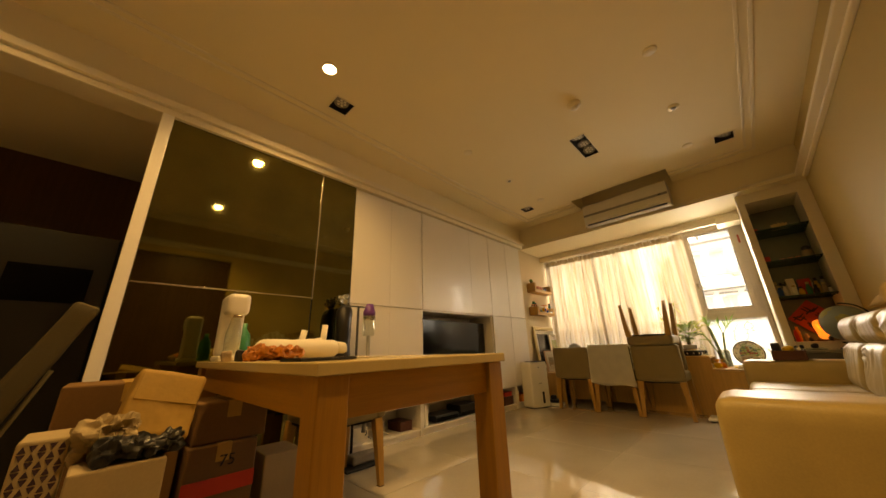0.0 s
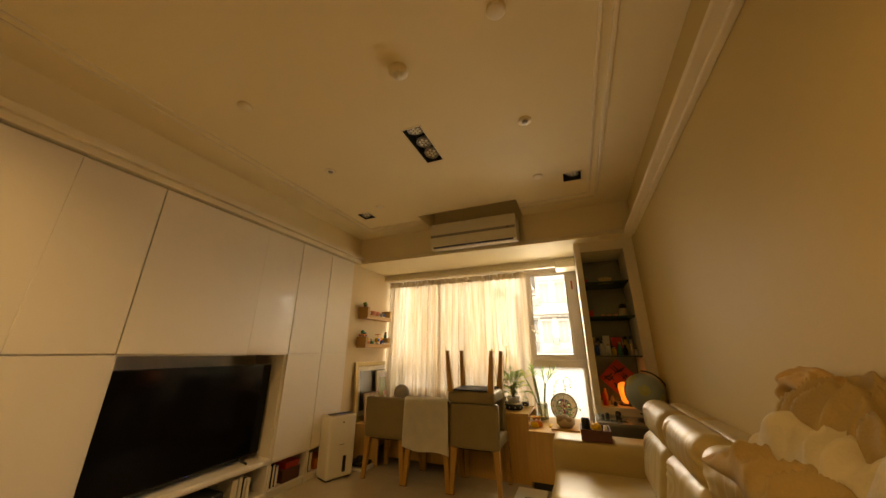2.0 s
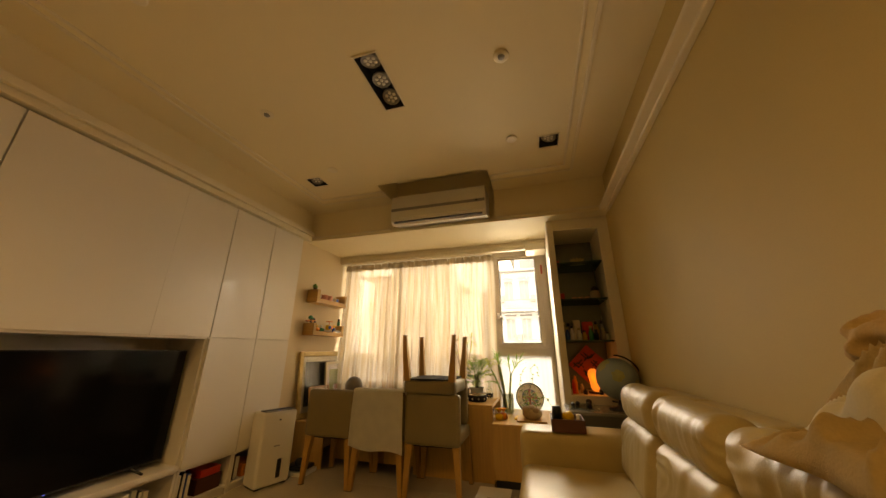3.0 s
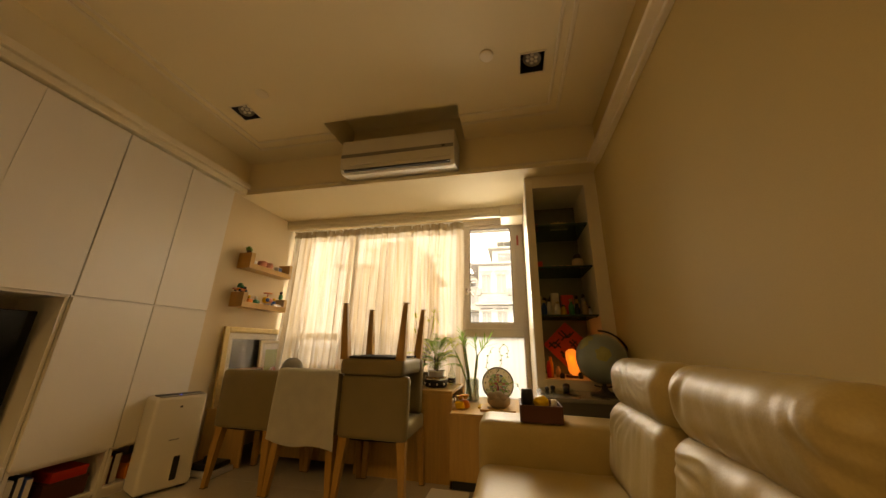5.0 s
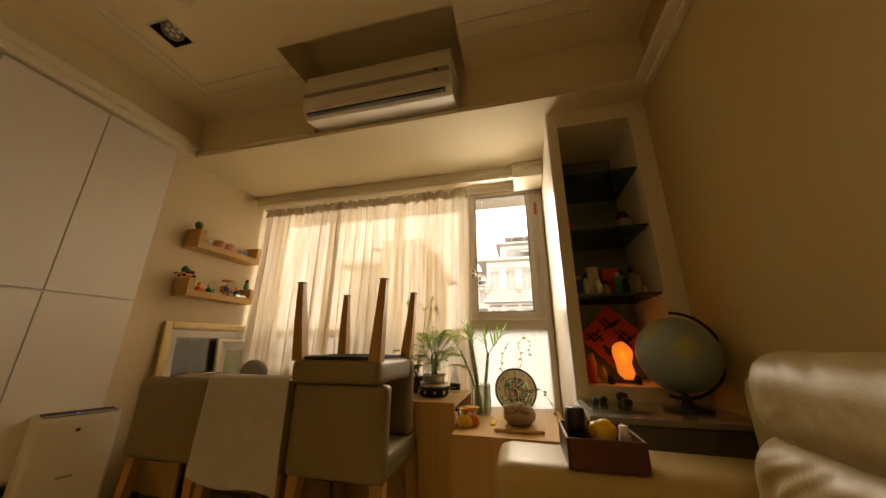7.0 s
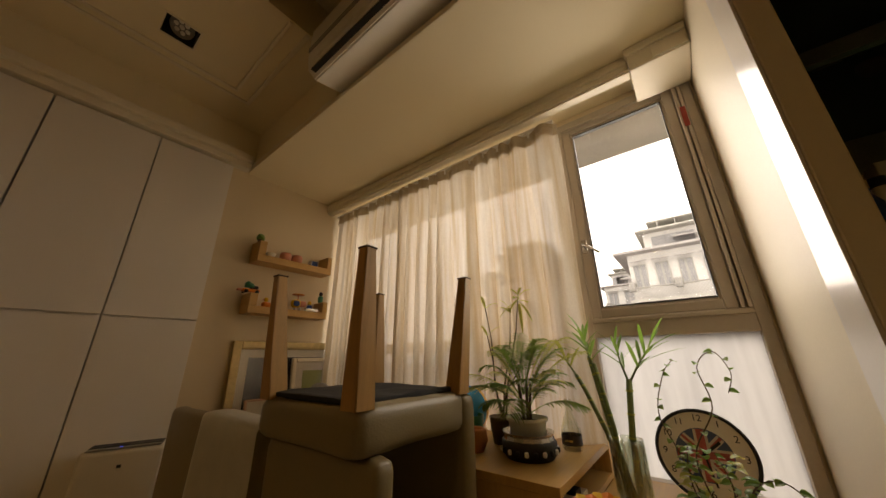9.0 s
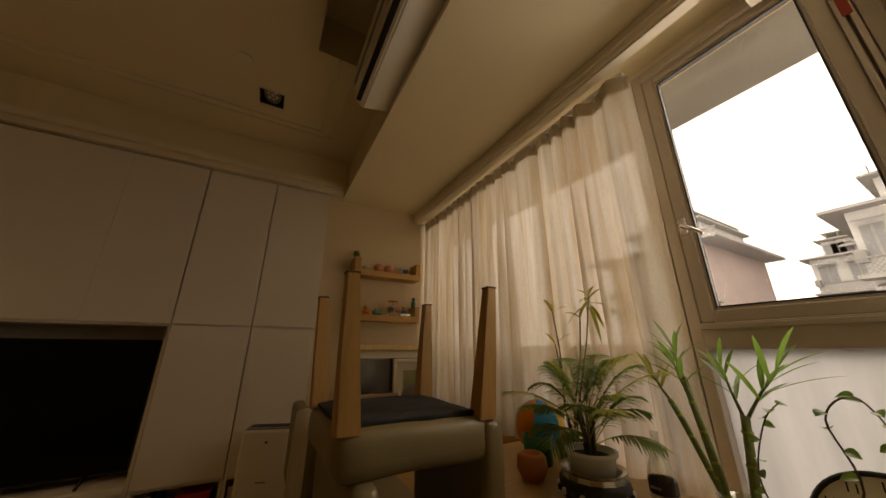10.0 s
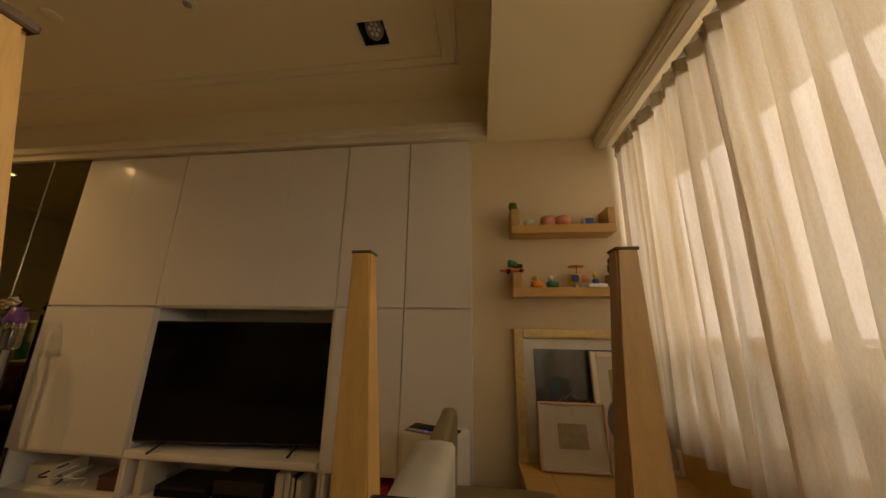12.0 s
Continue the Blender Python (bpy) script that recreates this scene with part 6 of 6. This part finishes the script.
for x, w, h_, m_ in ((2.74, 0.05, 0.17, PAPER), (2.80, 0.03, 0.18, CREAMC), (2.84, 0.022, 0.16, DARKM), (2.87, 0.03, 0.15, PAPER), (1.83, 0.05, 0.19, PAPER),
                     (3.07, 0.03, 0.17, CREAMC), (3.11, 0.025, 0.18, DARKM), (3.145, 0.03, 0.16, BLUE), (3.50, 0.03, 0.16, RED), (3.54, 0.04, 0.17, MAROON)):
    book((x, Y_CAB + 0.06, 0.063), w, 0.16, h_, m_)
for at, sz, m_, lab in (((3.22, Y_CAB + 0.05, 0.063), (0.20, 0.20, 0.10), MAROON, "flat maroon box in the cabinet base"), ((3.25, Y_CAB + 0.06, 0.164), (0.16, 0.16, 0.05), RED, "red box lying on another box"),
                        ((3.62, Y_CAB + 0.05, 0.063), (0.18, 0.2, 0.09), ORANGE, "orange box in the cabinet base"), ((1.02, Y_CAB + 0.08, 0.063), (0.18, 0.2, 0.11), PAPER, "white box in the cabinet base"),
                        ((1.55, Y_CAB + 0.08, 0.063), (0.14, 0.2, 0.08), MAROON, "dark red box in the cabinet base")):
    ob = thing("storage_box", at, lab, "box", "boxes in the cabinet base")
    part("carton", cube(0, sz[0], 0, sz[1], 0, sz[2], bev=0.003), m_, ob)
    part("lid", cube(-0.002, sz[0] + 0.002, -0.002, sz[1] + 0.002, sz[2] - 0.015, sz[2] + 0.002, bev=0.002), m_, ob)
for x, w in ((1.98, 0.34), (2.36, 0.32)):
    ob = thing("media_player", (x, Y_CAB + 0.05, 0.063), "black media player below the television", "electronics", "media players")
    part("case", cube(0, w, 0, 0.22, 0.008, 0.07 if x < 2.2 else 0.12, bev=0.004), BLACK, ob)
    part("front_panel", cube(0.01, w - 0.01, -0.003, 0.0, 0.014, 0.05, bev=0.001), SCREEN, ob)
    for dx in (0.03, w - 0.03):
        part("foot", turned([(0, 0), (0.012, 0), (0.012, 0.008), (0, 0.008)], (dx, 0.05, 0), 10), DARKM, ob)
for k in range(3):
    pts = [(1.20 + 0.09 * k + 0.04 * math.cos(a * 0.7), Y_CAB + 0.09 + 0.05 * math.sin(a), 0.072 + 0.012 * a) for a in range(0, 9)]
    ob = link("cable_coil", rod(pts, 0.005, None, 6), WHITEP if k else DARKM, None, "", True)
    tagged(ob, "coiled cable lying in the cabinet base", "cable", "cables")

# ---- vacuum stand by the mirror ----
vc = thing("vacuum_stand", (0.93, 2.27, 0), "cordless vacuum cleaner with purple parts on a black floor stand", "vacuum cleaner")
part("base_plate", cube(-0.13, 0.13, -0.12, 0.12, 0, 0.012, bev=0.004), DARKM, vc)
part("post", rod([(0, 0.06, 0.012), (0, 0.06, 1.14)], 0.010), DARKM, vc, "", True)
part("top_bar", rod([(-0.14, 0.06, 1.14), (0.10, 0.06, 1.14), (0.11, 0.0, 1.14)], 0.006), DARKM, vc, "", True)
part("bin", turned([(0, 0), (0.045, 0), (0.05, 0.02), (0.05, 0.15), (0.04, 0.17), (0, 0.17)], (0.07, 0.0, 0.90), 24), VASEG, vc, "clear dust bin", True)
part("cyclone", turned([(0, 0), (0.048, 0), (0.052, 0.03), (0.040, 0.06), (0.030, 0.10), (0, 0.10)], (0.07, 0.0, 1.06), 20), PURPLE, vc, "purple cyclone", True)
for k in range(10):
    a = 2 * math.pi * k / 10
    part("cyclone_cone", turned([(0, 0), (0.010, 0), (0.006, 0.05), (0, 0.05)], (0.07 + 0.042 * math.cos(a), 0.042 * math.sin(a), 1.03), 8), CHROME, vc, "", True)
part("wand", rod([(0.07, 0.0, 0.90), (0.06, 0.0, 0.20)], 0.016), GREYP, vc, "", True)
part("floor_head", cube(-0.05, 0.17, -0.06, 0.04, 0.012, 0.075, bev=0.015), GREYP, vc)
bagv = thing("black_bag", (0.80, 2.32, 0), "tall black bag hung beside the vacuum cleaner", "bag")
part("bag", soft((0, 0, 0.78), (0.055, 0.06, 0.36), 0.05, n=10, wave=0.02, freq=9), BLACK, bagv, "", True)
part("pole", rod([(0, 0.07, 0), (0, 0.07, 1.12)], 0.009), DARKM, bagv)
part("tag", cube(-0.03, 0.01, -0.068, -0.060, 0.66, 0.72, bev=0.002), ORANGE, bagv)
part("tag", cube(-0.03, 0.01, -0.068, -0.060, 0.60, 0.655, bev=0.002), BLUE, bagv)
part("trinkets", soft((0.0, 0.02, 1.19), (0.05, 0.03, 0.04), 0.03, n=8, wave=0.03, freq=40), CHROME, bagv, "silvery trinkets", True)

# ---- on the dining table ----
TT = 0.7525
so = thing("soda_maker", (-0.06, 1.88, TT), "tall white soda maker with a clear bottle", "appliance")
part("foot", cube(-0.055, 0.055, -0.10, 0.06, 0, 0.025, bev=0.01), WHITEP, so)
part("column", cube(-0.05, 0.05, -0.02, 0.06, 0.02, 0.315, bev=0.02, seg=4), WHITEP, so)
part("head", cube(-0.05, 0.05, -0.095, 0.04, 0.215, 0.32, bev=0.022, seg=4), WHITEP, so)
part("lever", cube(-0.02, 0.02, -0.098, -0.088, 0.20, 0.215, bev=0.003), CHROME, so)
part("bottle", turned([(0, 0), (0.032, 0), (0.034, 0.10), (0.022, 0.15), (0.016, 0.19), (0, 0.19)], (0, -0.06, 0.026), 20), VASEG, so, "", True)
pk = thing("wrapped_package", (0.19, 1.62, TT), "long white plastic-wrapped package on the table", "package")
part("body", soft((0, 0, 0.045), (0.19, 0.085, 0.045), 0.042, n=18, wave=0.012, freq=7, ridge=0.4), PAPER, pk, "", True)
part("flap", soft((0.19, -0.02, 0.05), (0.03, 0.06, 0.03), 0.02, n=6, wave=0.01, freq=20), PAPER, pk, "", True)
for x, y, m_, lab in ((-0.03, 1.42, WRAP, "crinkled orange snack packet on the table"), (0.05, 1.40, WRAP, "crinkled golden snack packet on the table"), (0.20, 1.90, ORANGE, "orange glass jar behind the package")):
    ob = thing("snack_packet", (x, y, TT), lab, "packet", "packets on the table")
    part("wrapper", soft((0, 0, 0.028), (0.055, 0.045, 0.020), 0.014, n=14, wave=0.02, freq=30, ridge=0.8, seed=x * 9), m_, ob, "", False)
gb = thing("green_bottle", (0.02, 1.97, TT), "dark green bottle on the table", "bottle")
part("body", turned([(0, 0), (0.036, 0), (0.04, 0.07), (0.034, 0.13), (0.014, 0.16), (0.014, 0.19), (0, 0.19)], (0, 0, 0), 20), GREEN, gb, "", True)
for x, y, h_, lean in ((0.43, 1.90, 0.19, 5), (0.395, 1.84, 0.11, -8), (0.30, 1.93, 0.16, 12)):
    ob = thing("paper_roll", (x, y, TT), "upright cream paper roll on the table", "paper", "paper rolls")
    ob.matrix_basis = pose(x, y, TT, 0, lean, 0)
    part("roll", turned([(0, 0.002), (0.018, 0.002), (0.018, h_), (0.012, h_), (0.011, h_ - 0.03), (0, h_ - 0.03)], (0, 0, 0), 18), PAPER, ob, "", True)
tbk = thing("tablet", (-0.04, 0.90, TT), "flat black tablet on the table", "tablet", rz=8)
part("case", cube(-0.09, 0.09, -0.055, 0.055, 0, 0.008, bev=0.003), BLACK, tbk)
part("screen", cube(-0.084, 0.084, -0.049, 0.049, 0.0082, 0.009, bev=0), SCREEN, tbk)
for k, (x, y, r_) in enumerate(((0.22, 1.28, 12), (0.26, 1.22, -8))):
    ob = thing("paper_sheet", (x, y, TT + 0.002 * k), "loose white sheet on the table", "paper", "loose sheets", r_)
    part("sheet", cube(-0.105, 0.105, -0.12, 0.12, 0, 0.0012, bev=0), PAPER, ob)
for k, (x, y) in enumerate(((-0.10, 1.48), (-0.06, 1.55), (-0.12, 1.60))):
    ob = thing("trinket", (x, y, TT), "small dark trinket at the table's edge", "ornament", "table trinkets")
    part("body", soft((0, 0, 0.022), (0.018, 0.014, 0.022), 0.012, n=5, wave=0.01, freq=50, seed=k), STONE if k else DARKM, ob, "", True)

# ---- boxes beside and under the table ----


def carton(name, at, sx, sy, sz, m_, lab, rz=0, open_top=False):
    ob = thing(name, at, lab, "box", "", rz)
    if open_top:
        b = bmesh.new()
        for a in ((0, sx, 0, 0.006), (0, sx, sy - 0.006, sy), (0, 0.006, 0.006, sy - 0.006), (sx - 0.006, sx, 0.006, sy - 0.006)):
            box(b, *a, 0, sz, bev=0.001)
        box(b, 0.006, sx - 0.006, 0.006, sy - 0.006, 0, 0.006)
        part("box_shell", b, m_, ob)
        part("flap", cube(0, sx, 0, 0.005, 0, 0.12, bev=0.001, m=Matrix.Translation((0, sy, sz)) @ Matrix.Rotation(radians(-35), 4, "X")), m_, ob)
    else:
        part("box_shell", cube(0, sx, 0, sy, 0, sz, bev=0.006), m_, ob)
        if m_ is CARD:
            part("tape", cube(sx / 2 - 0.024, sx / 2 + 0.024, -0.0015, sy + 0.0015, sz - 0.06, sz + 0.0015, bev=0), KRAFT, ob)
    return ob


carton("cardboard_box", (-0.555, 1.62, 0), 0.34, 0.30, 0.695, CARD, "tall brown cardboard box beside the dining table")
carton("white_box", (-0.485, 1.22, 0), 0.185, 0.18, 0.515, BOXW, "white box packed in front of the cardboard box")
pb = carton("patterned_box", (-0.585, 1.34, 0), 0.09, 0.16, 0.585, BOXW, "white box with a dark triangle pattern")
for i in range(5):
    for j in range(12):
        b = bmesh.new()
        x0, z0 = 0.005 + i * 0.0165, 0.575 - j * 0.0185
        v = [b.verts.new((x0 + a * 0.0145, -0.0015, z0 - c * 0.0155)) for a, c in (((0, 0), (1, 0), (0.5, 1)) if (i + j) % 2 else ((0, 1), (0.5, 0), (1, 1)))]
        b.faces.new(v)
        part("printed_triangle", b, PLUM, pb, "dark printed triangle")
kb = thing("kraft_bag", (-0.335, 1.40, 0.52), "crumpled yellow kraft paper bag on the boxes", "bag", rz=8)
kb.matrix_basis = pose(-0.335, 1.42, 0.53, -22, 14, 6)
part("bag", soft((0, 0, 0.10), (0.095, 0.045, 0.10), 0.012, n=20, wave=0.008, freq=8, seed=3, ridge=0.4), KRAFT, kb, "", True)
part("fold", cube(-0.086, 0.086, -0.049, -0.046, 0.10, 0.185, bev=0.001), KRAFT, kb)
bb = thing("plastic_bag", (-0.36, 1.28, 0.515), "crumpled black plastic bag between the boxes", "bag")
part("film", soft((0, 0, 0.03), (0.085, 0.05, 0.018), 0.014, n=22, wave=0.02, freq=24, ridge=1.0), BLACK, bb, "", False)
cpb = thing("paper_bundle", (-0.42, 1.35, 0.515), "crumpled white wrapping between the boxes", "paper")
part("paper", soft((0, 0.02, 0.05), (0.06, 0.05, 0.045), 0.03, n=24, wave=0.03, freq=26, ridge=1.0), BOXW, cpb, "", False)
c75 = carton("printed_carton", (-0.20, 1.55, 0.0), 0.23, 0.28, 0.455, CARD, "brown carton printed 75 with a red band under the table")
words("printed_number", "75", 0.055, INK, c75, pose(0.13, -0.002, 0.395, 90, 0, 0))
part("red_band", cube(-0.001, 0.231, -0.0015, 0.0, 0.29, 0.345, bev=0), RED, c75, "red printed band")
carton("cardboard_box", (-0.19, 1.57, 0.457), 0.25, 0.26, 0.145, CARD, "small brown cardboard box on a printed carton")
carton("white_box", (0.09, 1.62, 0.0), 0.16, 0.2, 0.36, BOXW, "white box under the dining table")
bd = thing("ironing_board", (-0.80, 1.95, 0), "folded olive ironing board leaning by the passage", "ironing board")
bd.matrix_basis = pose(-0.95, 2.0, 0.012, 0, 21, 0)
part("board", soft((0, 0, 0.53), (0.042, 0.02, 0.53), 0.018, n=16, wave=0.006, freq=9), IRONC, bd, "", True)
part("leg", rod([(0.08, 0.04, 0.02), (0.05, 0.03, 0.80)], 0.008), IRONC, bd, "", True)
part("leg", rod([(-0.03, 0.04, 0.02), (0.03, 0.03, 0.70)], 0.008), IRONC, bd, "", True)

# dark side room
fr = thing("black_cabinet", (-1.75, 3.25, 0), "tall black kitchen cabinet with a dark glass door", "cabinet")
part("body", cube(0, 1.18, 0.02, 0.65, 0, 1.64, bev=0.004), BLACK, fr)
part("door", cube(0.004, 0.62, 0, 0.019, 0.06, 1.636, bev=0.003), BLACK, fr)
dd = part("door", cube(0.626, 1.176, 0, 0.019, 0.06, 1.636, bev=0.003), BLACK, fr)
part("glass", cube(0.72, 1.09, -0.004, 0.0, 1.15, 1.39, bev=0.001), SCREEN, dd, "dark glass window")
part("handle", rod([(0.66, -0.03, 0.80), (0.66, -0.03, 1.2)], 0.008), CHROME, fr, "", True)


# ---- floor tiles ----
tile_mesh = None
for i in range(-4, 7):
    for j in range(-1, 5):
        x0, y0 = i * 0.8 - 0.05, j * 0.8 - 0.70
        if tile_mesh is None:
            ob = link("tile", cube(0.0008, 0.7992, 0.0008, 0.7992, -0.004, 0.0, bev=0.0006, seg=1), TILE, floor)
            tile_mesh = ob.data
        else:
            ob = new("tile", tile_mesh)
            ob.parent = floor
        ob.location = (x0, y0, 0)
